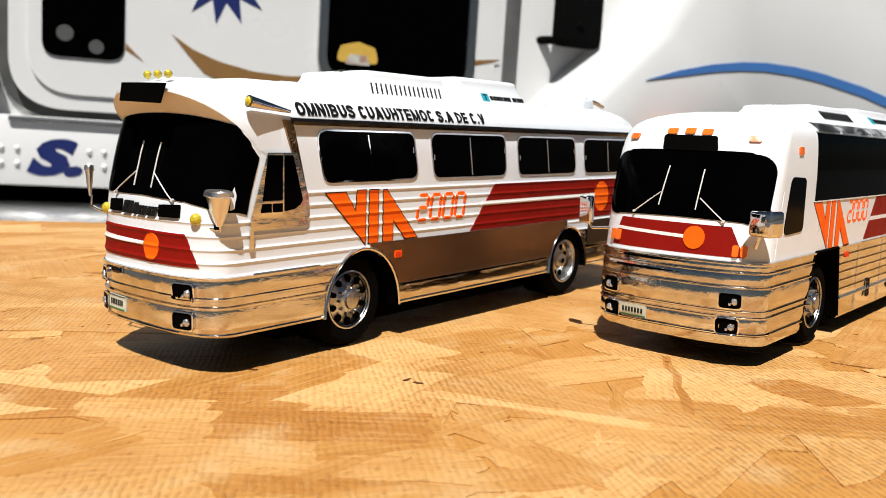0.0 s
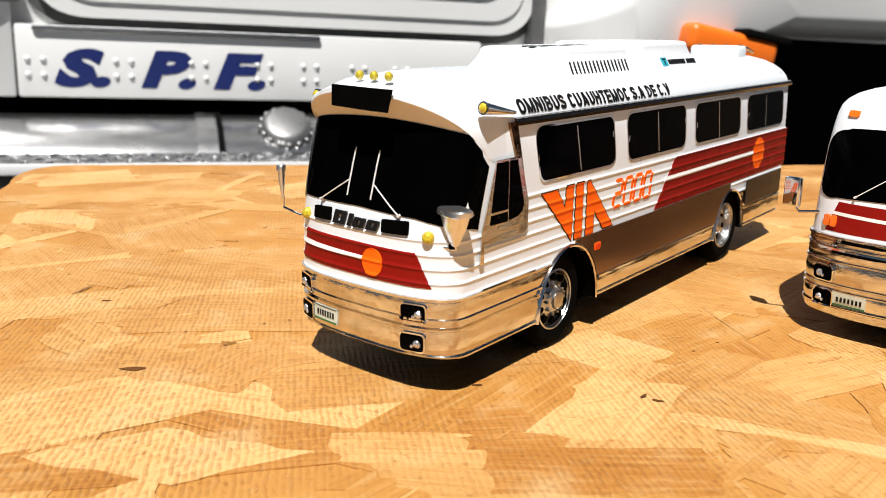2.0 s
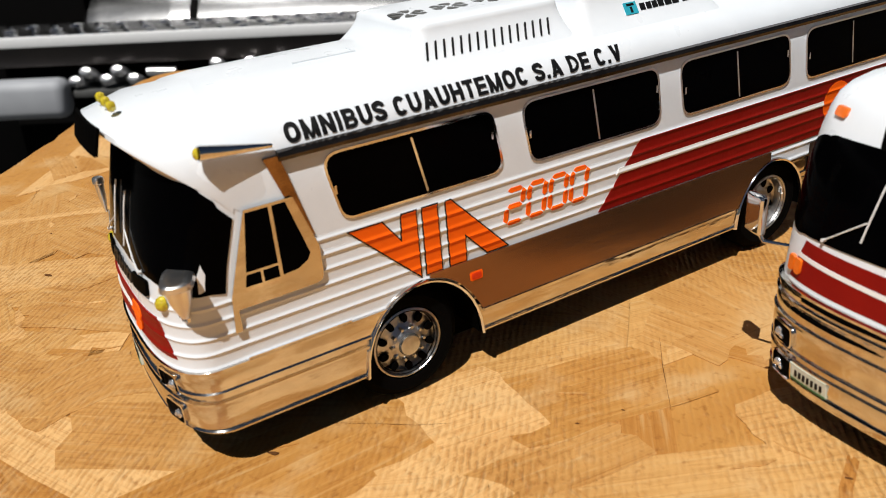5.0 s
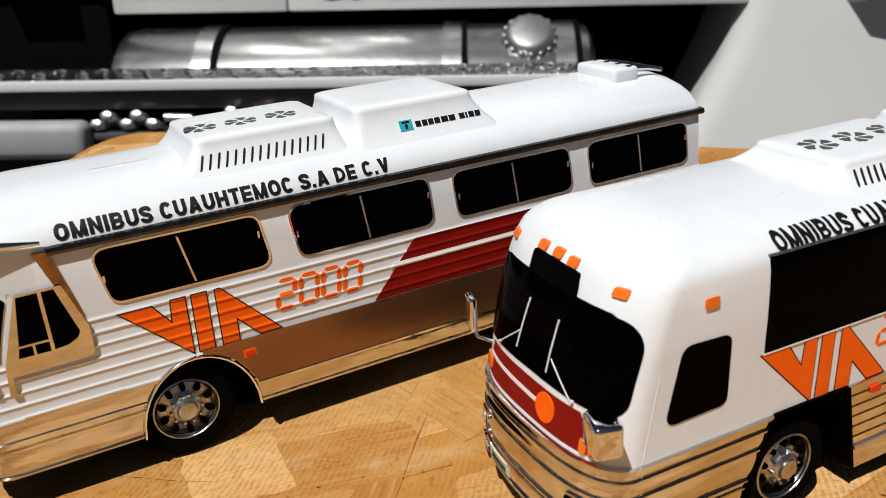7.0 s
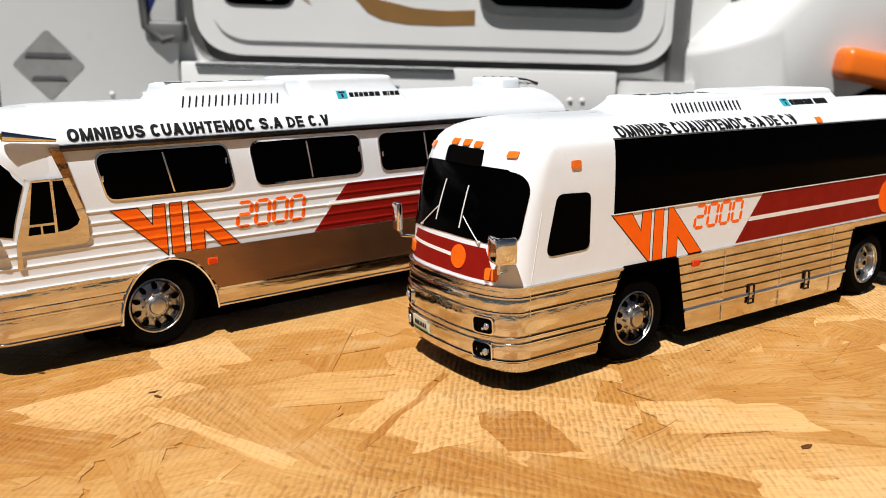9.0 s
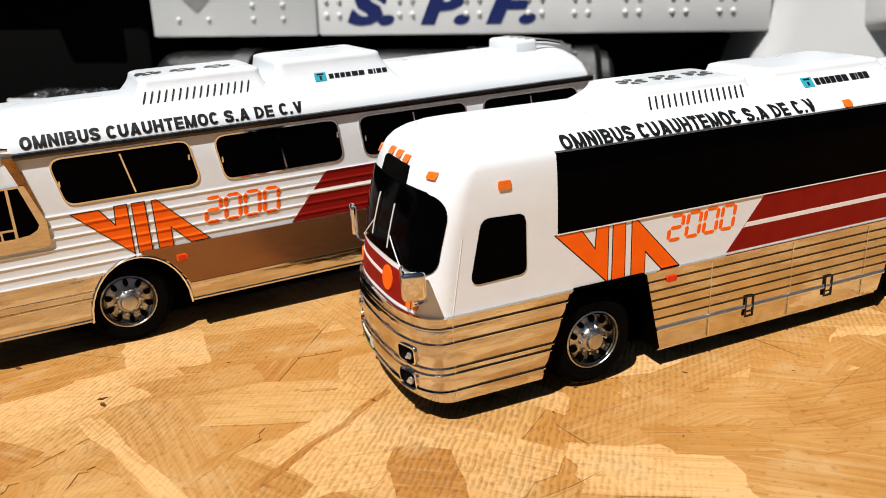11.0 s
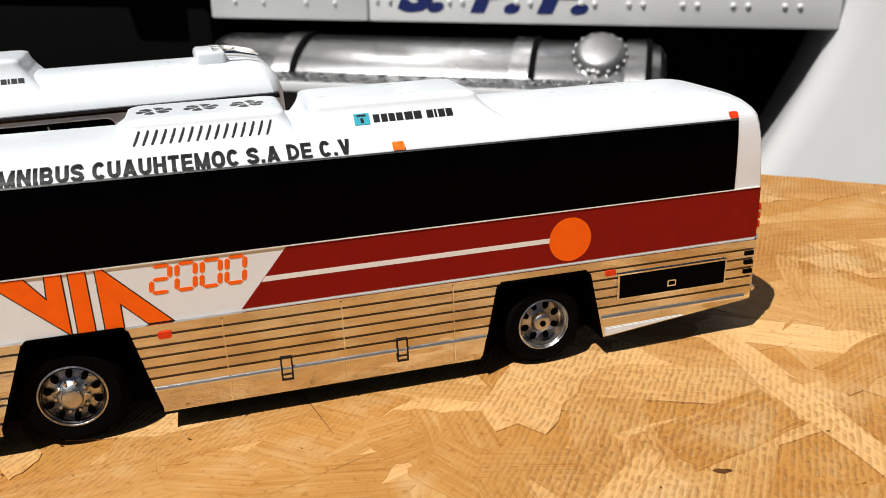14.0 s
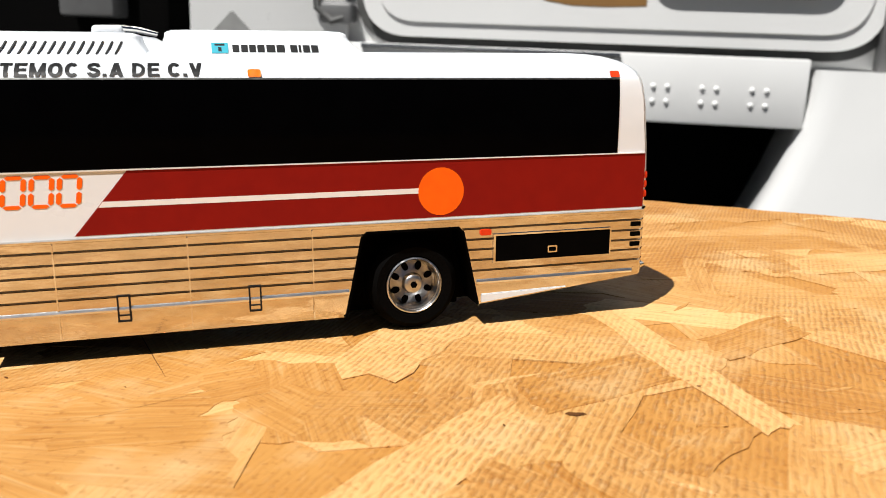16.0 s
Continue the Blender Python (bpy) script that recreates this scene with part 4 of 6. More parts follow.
    for cx, hf, tz in arches:
        # black backing paints the shade inside the arch
        well = part("wheel_well", prism(arch(cx, hf + 0.0006, tz + 0.0006, z0=0.0146)[1:-1], 0.0152, 0.017), BLACK, bus, "wheel well backed in black in place of shade")
        outline, inner = arch(cx, hf + 0.0014, tz + 0.0012, z0=0.0147)[1:-1], arch(cx, hf, tz, z0=0.0147)[1:-1]
        k = len(outline)
        for sgn, y in ((1, 0.0), (-1, W)):
            rings = []
            for i in range(k):
                (a, b), (c, d) = outline[i], inner[i]
                m = ((a + c) / 2, (b + d) / 2)
                rings.append([(a, y - sgn * 0.0003, b), (m[0], y - sgn * 0.0014, m[1]), (c, y - sgn * 0.0010, d), (c, y + sgn * 0.004, d), (a, y + sgn * 0.0004, b)])
            part("wheel_arch", skin(rings), CHROME, bus, "chrome wheel arch trim")
    # black lining covers the white cut walls where shade falls
    for cx, hf, tz in arches:
        curve = arch(cx, hf - 0.0003, tz - 0.0003, z0=0.0147)[1:-1]
        for y0, y1 in ((0.0006, 0.0156), (W - 0.0006, W - 0.0156)):
            part("arch_shade", skin([[(a, y0, b) for a, b in curve], [(a, y1, b) for a, b in curve]], closed=False), BLACK, bus, "wheel arch lining blackened in place of shade")
    part("underbody", block(-0.010, 0.200, 0.018, W - 0.018, 0.0050, 0.0150, 0.001), BLACK, bus, "black underbody")
    # brown panel between the wheels, dark locker behind them
    lo, hi = 0.0233, 0.0412
    fa = [(a, b) for a, b in arch(0.0198, 0.0216, 0.0402)[1:-1] if b >= lo and a > 0.0198]
    ra = [(a, b) for a, b in arch(0.1757, 0.0202, 0.0384)[1:-1] if b >= lo and a < 0.1757]
    fa, ra = sorted(fa, key=lambda p: p[1]), sorted(ra, key=lambda p: -p[1])
    flat = lambda s, z, o: Vector((s, -0.0009 - o, z))
    part("side_panel", sheet([(fa[0][0] + 0.001, lo)] + fa[1:] + [(fa[-1][0], hi), (ra[0][0], hi)] + ra[:-1] + [(ra[-1][0] - 0.001, lo)], flat, 0, 0.0003), BROWN, bus, "brushed bronze-brown side panel")
    part("trim_strip", sheet([(0.0405, 0.0225), (0.154, 0.0225), (0.154, 0.0234), (0.0405, 0.0234)], flat, 0.0, 0.0008), CHROME, bus)
    part("locker", sheet([(0.196, 0.0265), (0.249, 0.0265), (0.249, 0.0395), (0.196, 0.0395)], flat, 0, 0.0003), material("dark_bronze", (0.03, 0.017, 0.011), 0.35, 0.1, (0.02, 0.012, 0.008), 120, 0.6, spec=0.3), bus, "dark bronze locker door")
    part("trim_strip", sheet([(-0.034, 0.0345), (-0.0035, 0.0345), (-0.0035, 0.0356), (-0.034, 0.0356)], side, 0.0, 0.0006), CHROME, bus)
    # gutter over the windows
    bm = skin([[(x, y, z) for y, z in ((0.0012, 0.0858), (-0.0006, 0.0861), (-0.0011, 0.0872), (-0.0005, 0.0884), (0.002, 0.0888))] for x in spaced(-0.0165, 0.2525, 6)])
    part("gutter", bm, GUTTER, bus, "chrome gutter strip above the windows")
    # side windows
    wins = [((-0.0049, 0.0843), (0.0484, 0.0843), (0.0515, 0.0659), (-0.0010, 0.0659)), ((0.0593, 0.0843), (0.1138, 0.0843), (0.1155, 0.0659), (0.0622, 0.0659)),
            ((0.1243, 0.0840), (0.1785, 0.0840), (0.1808, 0.0659), (0.1265, 0.0659)), ((0.1885, 0.0838), (0.2425, 0.0838), (0.2445, 0.0657), (0.1905, 0.0657))]
    for w in wins:
        m0, m1 = (w[0][0] + w[1][0]) / 2, (w[2][0] + w[3][0]) / 2
        frame_and_glass(bus, "window", list(w), 0.0042, side, 0.0006, 0.0, [(m0 - 0.0004, w[0][1] - 0.0012), (m0 + 0.0003, w[0][1] - 0.0012), (m1 + 0.0003, w[3][1] + 0.0008), (m1 - 0.0004, w[3][1] + 0.0008)])
    # driver's window in its chrome surround
    pl = part("window_surround", sheet(rounded([(-0.0280, 0.0764), (-0.0148, 0.0764), (-0.0096, 0.0610), (-0.0096, 0.0506), (-0.0340, 0.0502), (-0.0340, 0.0440), (-0.0360, 0.0440), (-0.0352, 0.0540)], [0.0005, 0.0005, 0.001, 0.0025, 0.0004, 0.0004, 0.0004, 0.0005], 3), lambda s, z, o: Vector((s, -0.0008 - o, z)), 0, 0.0003), FOIL, bus, "chrome foil surround of the driver window")
    up = lambda s, z, o: Vector((s, -0.0013 - o, z))
    for pts in ([(-0.0277, 0.0755), (-0.0217, 0.0755), (-0.0217, 0.0600), (-0.0302, 0.0600)], [(-0.0206, 0.0755), (-0.0170, 0.0755), (-0.0125, 0.0600), (-0.0135, 0.0582), (-0.0165, 0.0566), (-0.0206, 0.0562)],
                [(-0.0303, 0.0590), (-0.0266, 0.0590), (-0.0266, 0.0560), (-0.0310, 0.0560)], [(-0.0258, 0.0590), (-0.0217, 0.0590), (-0.0217, 0.0560), (-0.0258, 0.0560)]):
        part("pane", sheet(pts, up, -0.0003, 0.0004), GLASS, pl, "black pane")
    # brown and gold put the strip's reflections into its colour
    part("pillar_strip", sheet([(-0.0205, 0.0875), (-0.0163, 0.0875), (-0.0100, 0.0640), (-0.0140, 0.0690)], lambda s, z, o: Vector((s, 0.0004 - o, z)), 0.0, 0.0008), material("reflection_tinted_foil", (0.2, 0.12, 0.065), 0.14, 1, (0.34, 0.2, 0.1), 180, 0.3, 0.4, 200), bus, "slanting chrome pillar strip")
    for q in upper:
        part("bead", sheet([(-0.0098, q - 0.0012), (0.2520, q - 0.0012), (0.2520, q + 0.0012), (-0.0098, q + 0.0012)], ribbed, 0.00002, 0.00002, None, 0.00025), WHITE, bus)
    livery(bus, ribbed, 0.00014, 0.00032, 0.0, (0.0512, 0.0828, 0.0484, 0.0588), ([(0.1066, 0.0622), (0.2545, 0.0622), (0.2545, 0.0414), (0.0884, 0.0414)], [(0.0958, 0.0525), (0.207, 0.0525), (0.207, 0.0545), (0.0974, 0.0545)], (0.2105, 0.0525, 0.0082)))
    q = lens(bus, flat, 0.0387, 0.0356, 0.0046, 0.0030, ORANGE, "red side marker lamp with an orange rim")
    part("lens", sheet(rounded([(0.0370, 0.0346), (0.0404, 0.0346), (0.0404, 0.0366), (0.0370, 0.0366)], 0.0006, 3), flat, 0.0005, 0.0002), REDLENS, q)
    block_title(bus, "OMNIBUS CUAUHTEMOC S.A DE C.V", side, -0.0130, 0.0996, 0.0895, 0.0941, 0.0003, 6)
    # windscreen, wrapped round both corners
    def wrap(y, z, o):
        if y < 0:
            return side(sh.front_x(0.0, z) - y, z, o)
        if y > W:
            p = side(sh.front_x(W, z) + y - W, z, o)
            return Vector((p.x, W - p.y, p.z))
        return front(y, z, o)

    top = []
    for t in spaced(0.01, math.pi - 0.01, 44):
        y = W / 2 - (W / 2 + 0.0052) * math.cos(t)
        e = min(y, W - y)
        top.append((y, min(0.0741 + 0.0148 * math.sin(t) ** 0.5, 0.0793 + e * (0.9 if e < 0 else 3.4))))
    bot = [(W + 0.0034, 0.0570), (W - 0.008, 0.0606), (W / 2, 0.0608), (0.014, 0.0597), (0.007, 0.0584), (0.0006, 0.0566), (-0.0034, 0.0556)]
    part("windscreen", sheet(top + bot, wrap, 0.0, 0.0003, 0.0012, 0.004), GLASS, bus, "black wraparound windscreen")
    wiper(bus, front, (0.0570, 0.0608), (0.0432, 0.0688), (0.0433, 0.0638), (0.0420, 0.0792))
    wiper(bus, front, (0.0196, 0.0600), (0.0313, 0.0683), (0.0321, 0.0636), (0.0308, 0.0789))
    # brow
    lip, under, outer, mid = [], [], [], []
    for t in spaced(0.0, math.pi, 40):
        s = math.sin(t) ** 0.75
        y = W / 2 - (W / 2 - 0.0002) * math.cos(t)
        lip.append(Vector((-0.0300 - 0.0235 * s, y, 0.0757 + 0.0212 * math.sin(t) ** 0.62)))
        yy, zz = W / 2 - (W / 2 + 0.0052) * math.cos(t), 0.0735 + 0.0148 * math.sin(t) ** 0.5
        under.append(wrap(yy, zz, -0.0008))
        oz = 0.0757 + 0.0264 * math.sin(t) ** 0.42
        inset = sh.at(oz)[0] + 0.0003
        outer.append(Vector((-0.012 - 0.004 * s, min(max(y, inset), W - inset), oz)))
        mid.append(Vector((-0.028 - 0.013 * s, y, 0.0757 + 0.0258 * math.sin(t) ** 0.47)))
    edge = [p + Vector((0.0002, 0, 0.0014)) for p in lip]
    bm = skin([outer, mid, edge, lip], closed=False)
    brow = part("brow", bm, WHITE, bus, "white peaked brow over the windscreen", 60)
    # cream here stands in for light bounced up from the board
    part("brow_underside", skin([lip, under], closed=False), BOUNCE_TINT, brow, "brow underside tinted cream for light bounced off the board", 60)
    # route box and roof lamps
    bx = lambda y, z, o: Vector((-0.0560 + 0.30 * (z - 0.091) + 0.0045 * ((y - W / 2) / 0.0345) ** 2 - o, y, z))
    part("route_box", sheet([(0.0215, 0.0984), (0.0484, 0.0990), (0.0464, 0.0926), (0.0217, 0.0917)], bx, 0.0, 0.0006, 0.004), BLACK, bus, "blank black route box under the brow")
    for y in (0.0280, 0.0347, 0.0414):
        bm = lathe([(0.0, -0.0006), (0.0008, -0.0006), (0.0014, 0.0), (0.0015, 0.0008), (0.0010, 0.0016)], 16, "x")
        o = part("roof_lamp", bm, YELLOW, bus, "small yellow roof lamp")
        o.matrix_basis = Matrix.Translation((-0.0484, y, 0.1018))
    # horn-shaped lamp at the roof's corner
    for y in (-0.0012, W + 0.0012):
        q = part("corner_lamp", tube([(-0.0175, y + (0.0012 if y < 0 else -0.0012), 0.0905), (-0.0360, y, 0.0932)], 0.0006, 14, 0.0021), CHROME, bus, "cone-shaped chrome corner lamp")
        bm = lathe([(0.0, -0.0009), (0.0010, -0.0007), (0.0016, 0.0)], 14, "x")
        e = part("lens", bm, YELLOW, q, "yellow lens")
        e.matrix_basis = Matrix.Translation((-0.0363, y, 0.0932)) @ Matrix.Rotation(radians(8), 4, "Y")
    # nose: badge bars, grilles, round lamps
    for a, b in ((0.0157, 0.0265), (0.0513, 0.0605)):
        g = part("nose_grille", sheet(rounded([(a, 0.0543), (b, 0.0541), (b, 0.0582), (a, 0.0587)], 0.0006, 3), front, 0.0004, 0.0006, 0.002), BLACK, bus, "black nose grille")
    for y0, w, h in ((0.0470, 0.0058, 0.0044), (0.0418, 0.0019, 0.0040), (0.0375, 0.0052, 0.0032), (0.0312, 0.0052, 0.0032)):
        for k, (u0, u1, v0, v1) in enumerate(((0.0, 0.34, 0.0, 1.0), (0.62, 1.0, 0.0, 1.0), (0.3, 0.7, 0.72, 1.0), (0.3, 0.7, 0.0, 0.2))[: 4 if w > 0.003 else 1]):
            if w < 0.003:
                u0, u1 = 0.0, 1.0
            a_, b_ = y0 + w / 2 - w * u0, y0 + w / 2 - w * u1
            part("badge_bar", sheet([(a_, 0.0540 + h * v0), (b_, 0.0540 + h * v0), (b_ - 0.0012 * (v1 - v0), 0.0540 + h * v1), (a_ - 0.0012 * (v1 - v0), 0.0540 + h * v1)], front, 0.0006, 0.0004, 0.002), INK, bus, "plain dark badge bar")
    for y in (0.0090, W - 0.0096):
        bm = lathe([(0.0, -0.0015), (0.0010, -0.0013), (0.0017, -0.0007), (0.0021, 0.0), (0.0021, 0.0012)], 18, "x")
        o = part("nose_lamp", bm, YELLOW, bus, "round yellow nose lamp")
        o.matrix_basis = Matrix.Translation(front(y, 0.0542, 0.0008))
    cut = (0.0012, 0.00032)
    red = [(0.0662, 0.0495), (0.0128, 0.0491), (0.0072, 0.0382), (0.0705, 0.0384)]
    part("nose_stripe", sheet(red, front, 0.00014, 0.00012, *cut), RED, bus, "oxide red nose band")
    part("nose_line", sheet([(0.0680, 0.0457), (0.0340, 0.0450), (0.0340, 0.0437), (0.0686, 0.0442)], front, 0.00026, 0.0001, *cut), WHITEINK, bus, "white line across the nose band")
    part("nose_disc", sheet(disc(0.0303, 0.0437, 0.0046), front, 0.00034, 0.0003, *cut), ORANGE, bus, "orange disc on the nose")
    for y, f in ((0.0131, 1), (W - 0.0095, -1)):
        headlight(bus, low_sh.front, y, 0.0298, 0.0086, 0.0056, f)
        headlight(bus, low_sh.front, y + 0.0004 * f, 0.0200, 0.0084, 0.0056, f)
    number_plate(bus, low_sh.front, 0.0545, 0.0210, 0.0126, 0.0054)
    # mirrors
    for y, s, up in ((0.0005, 1, 0.0), (W + 0.0068, -1, 0.0050)):
        n = 18
        flat_d = 1.0 if s > 0 else 0.4
        rings = []
        for t, w, d in ((0.0, 0.0012, 0.0009), (0.06, 0.0017, 0.0012), (0.16, 0.0024, 0.0016), (0.45, 0.0043, 0.0027), (0.80, 0.0057, 0.0035), (0.82, 0.0066, 0.0042), (0.85, 0.0070, 0.0044), (0.96, 0.0070, 0.0040), (1.00, 0.0067, 0.0031), (1.01, 0.0060, 0.0016)):
            z = 0.0524 + 0.0118 * t + up
            rings.append([(d * flat_d * math.copysign(abs(math.cos(2 * math.pi * k / n)) ** 0.7, math.cos(2 * math.pi * k / n)), w * (1.0 if s > 0 else 0.22) * math.copysign(abs(math.sin(2 * math.pi * k / n)) ** 0.6, math.sin(2 * math.pi * k / n)), z) for k in range(n)])
        m = part("mirror", skin(rings), SATIN, bus, "tapered chrome mirror with a lipped top edge", 30)
        m.matrix_basis = Matrix.Translation((-0.0470 if s > 0 else -0.0490, y, 0)) @ Matrix.Rotation(radians(-20 if s > 0 else 20), 4, "Z")
        a0 = Vector((-0.0465 if s > 0 else -0.0485, y, 0.0528 + up))
        a1 = front(0.006 if s > 0 else W - 0.004, 0.0525, -0.001)
        part("mirror_arm", tube([a0, a0 + Vector((0, 0, -0.0016 - up * 0.5)), (a0 * 0.3 + a1 * 0.7) + Vector((0, 0, -0.0012 - up * 0.2)), a1], 0.0005), CHROME, m).matrix_basis = m.matrix_basis.inverted()
        if s > 0:
            part("pivot", tube([(-0.0470, y + 0.0012, 0.0528), (-0.0472, y + 0.0012, 0.0519), (-0.0472, y + 0.0012, 0.0512)], 0.0010, 10, 0.0007), BLACK, m, "black rubber pivot").matrix_basis = m.matrix_basis.inverted()
    # roof
    roof_unit(bus, 0.0235, 0.0905, 0.0355, 0.0865, 0.0065, W - 0.0065, 0.0165, W - 0.0165, 0.0948, 0.1085, (0.0352, 0.0785, 0.36, 0.68, 16), ((0.0415, 0.0335), (0.0562, 0.0335), (0.0712, 0.0335)))
    roof_unit(bus, 0.0880, 0.1560, 0.0935, 0.1430, 0.0055, W - 0.0055, 0.0150, W - 0.0150, 0.0941, 0.1100, None, (), (0.1095, 0.1445, 0.40, 0.62))
    for seam in ([(0.002, 0.0298), (0.0215, 0.0298), (0.0215, 0.0303), (0.002, 0.0303)], [(0.0211, 0.0303), (0.0216, 0.0303), (0.0216, 0.0360), (0.0211, 0.0360)]):
        part("roof_seam", sheet(seam, lambda u, v, o: Vector((u, v, 0.1025 + o)), 0, 0.0005), WHITE, bus)
    cap = part("rear_vent", block(0.218, 0.232, 0.020, 0.049, 0.099, 0.1075, 0.002, 3), WHITE, bus, "white rear roof vent with chrome fins")
    for k in range(4):
        y = 0.0225 + 0.008 * k
        part("fin", tube([(0.226, y, 0.1066), (0.238, y, 0.1054), (0.247, y, 0.1034)], 0.0015, 8, 0.0010), FOIL, cap, "chrome fin")
    for x in (0.0146, 0.1768):
        deep = x > 0.1
        wheel(bus, x, 0.0185 if deep else 0.0195, 0.0018, 0.0187, 0.0111, 0.0115, 1, deep)
        wheel(bus, x, 0.0185 if deep else 0.0195, W - 0.0018, 0.0187, 0.0111, 0.0115, -1, deep)


coach_brow()


# ---- the smooth-nosed coach ----
def coach_smooth():
    W = 0.071
    bus = thing("model_bus", POSE_B, "smooth white scale model coach with fluted chrome lower sides", "model bus", "model coaches on the board")
    base = [(0.0405, 0, -0.0535, 0.0135, 0.2780), (0.0480, 0, -0.0525, 0.0135, 0.2785), (0.0550, 0, -0.0515, 0.0135, 0.2785), (0.0640, 0.0, -0.0497, 0.0135, 0.2780), (0.0720, 0.0, -0.0477, 0.0135, 0.2772), (0.0800, 0.0003, -0.0452, 0.0135, 0.2765), (0.0850, 0.0007, -0.0430, 0.0135, 0.2755),
            (0.0882, 0.0013, -0.0410, 0.0135, 0.2745), (0.0905, 0.0028, -0.0387, 0.0135, 0.2730), (0.0925, 0.0055, -0.0352, 0.0130, 0.2710), (0.0942, 0.0098, -0.030, 0.0115, 0.2680), (0.0955, 0.0155, -0.0235, 0.009, 0.2640), (0.0963, 0.022, -0.016, 0.005, 0.2590), (0.0966, 0.029, -0.008, 0.002, 0.2530)]
    levels = [(*b, 0.0) for b in base]
    sh = Shell(W, levels)
    side, front = sh.side, sh.front
    zs = sorted({b[0] for b in base} | {0.045, 0.05, 0.06, 0.07, 0.075, 0.0866, 0.0894, 0.0915, 0.0934})
    body = part("body", sh.solid(zs), WHITE, bus, "smooth white upper body shell", 50)
    # fluted chrome lower body
    prof = [(0.0075, -0.0008), (0.0090, 0.0002), (0.0155, 0.0002), (0.0166, 0.0003), (0.0178, 0.0004)]
    for g in (0.0213, 0.0252, 0.0290, 0.0327, 0.0366):
        prof += [(g - 0.0006, 0.0004), (g - 0.0004, -0.0006), (g, -0.0006), (g + 0.0002, 0.0004)]
    prof += [(0.0392, 0.0004), (0.0395, 0.0010), (0.0402, 0.0010), (0.0405, 0.0)]
    nose = ([0.0075, 0.0110, 0.0160, 0.0300, 0.0405], [-0.0520, -0.0540, -0.0546, -0.0549, -0.0541])
    shell = lambda pr: Shell(W, sorted({round(z, 5): (z, 0.0, float(np.interp(z, *nose)), 0.0135, 0.2782, o) for z, o in pr}.values()))
    prof_f = [(0.0085, -0.0006), (0.0100, 0.0002)]
    ridges = (0.0135, 0.0199, 0.0222, 0.0312, 0.0367)
    for g in ridges:
        prof_f += [(g - 0.0010, 0.0003), (g - 0.0006, 0.0009), (g - 0.0002, 0.0009), (g, 0.0), (g + 0.00024, 0.0), (g + 0.0004, 0.0003)]
    for a, b in ((0.0142, 0.0189), (0.0229, 0.0302), (0.0319, 0.0357), (0.0374, 0.0392)):
        prof_f += [(a + (b - a) * u, 0.0003 + 0.055 * (b - a) * 4 * u * (1 - u)) for u in (0.2, 0.35, 0.5, 0.65, 0.8)]
    prof_f += [(0.0392, 0.0004), (0.0395, 0.0010), (0.0402, 0.0010), (0.0405, 0.0)]
    fs, ls = shell(prof_f), shell(prof)
    lfront = fs.front
    nose_skirt = part("nose_skirt", fs.solid(list(fs.t[0])), FOIL, bus, "ridged chrome foil nose", 45)
    low = part("skirt", ls.solid(list(ls.t[0])), FOIL, bus, "fluted chrome foil lower body", 45)
    fr = [(-0.0066, 0.004), (-0.0060, 0.0117), (0.0050, 0.0395), (0.0066, 0.0408), (0.0356, 0.0408), (0.0372, 0.0395), (0.0440, 0.009), (0.0440, 0.004)]
    rr = [(0.1572, 0.004), (0.1580, 0.0070), (0.1640, 0.0355), (0.1660, 0.0375), (0.1995, 0.0375), (0.2015, 0.0355), (0.2075, 0.0085), (0.2080, 0.004)]
    for ob in (nose_skirt, low, body):
        cuts = []
        for p in (fr, rr):
            cuts += [prism(p, -0.004, 0.016), prism(p, W - 0.016, W + 0.004)]
        if ob is low:
            cuts.append(prism([(0.2078, 0.0085), (0.290, 0.0170), (0.290, 0.0), (0.2078, 0.0)], -0.01, W + 0.01))
            cuts.append(block(-0.08, 0.018, -0.01, W + 0.01, 0.0, 0.05))
        elif ob is nose_skirt:
            cuts.append(block(0.018, 0.30, -0.01, W + 0.01, 0.0, 0.05))
        carve(ob, cuts)
    blacken_underside(nose_skirt)
    blacken_underside(low)
    # wells and linings are black to stand in for shade in the arches
    for p in (fr, rr):
        part("wheel_well", prism([(p[0][0], 0.0070)] + p[1:-1] + [(p[-1][0], 0.0070)], 0.0152, 0.0168), BLACK, bus, "wheel well backed in black in place of shade")
        for sgn, y in ((1, 0.0), (-1, W)):
            out, inn = p[1:-1], shrunk(p, 0.0008)[1:-1]
            rings = [[(a, y - sgn * 0.0006, b), (c, y - sgn * 0.0006, d), (c, y + sgn * 0.0155, d), (a, y + sgn * 0.0155, b)] for (a, b), (c, d) in zip(out, inn)]
            part("wheel_arch", skin(rings), BLACK, bus, "wheel arch lining blackened in place of shade")
    part("underbody", block(-0.010, 0.205, 0.018, W - 0.018, 0.0040, 0.0115, 0.001), BLACK, bus, "black underbody")
    flat = lambda s, z, o: Vector((s, -0.0005 - o, z))
    # window band
    part("window_band", sheet([(0.0004, 0.0889), (0.2606, 0.0878), (0.2606, 0.0615), (0.0002, 0.0616)], side, 0.0, 0.0003, 0.05, 0.003), GLASS, bus, "black glossy window band")
    part("trim_strip", sheet([(0.0002, 0.0888), (0.2606, 0.0877), (0.2606, 0.0882), (0.0002, 0.0893)], side, 0.0001, 0.0004, 0.05), GREYINK, bus)
    part("band_edge", sheet([(0.0, 0.0611), (0.2718, 0.0611), (0.2718, 0.0615), (0.0, 0.0615)], side, 0.0, 0.0004, 0.05), WHITEINK, bus)
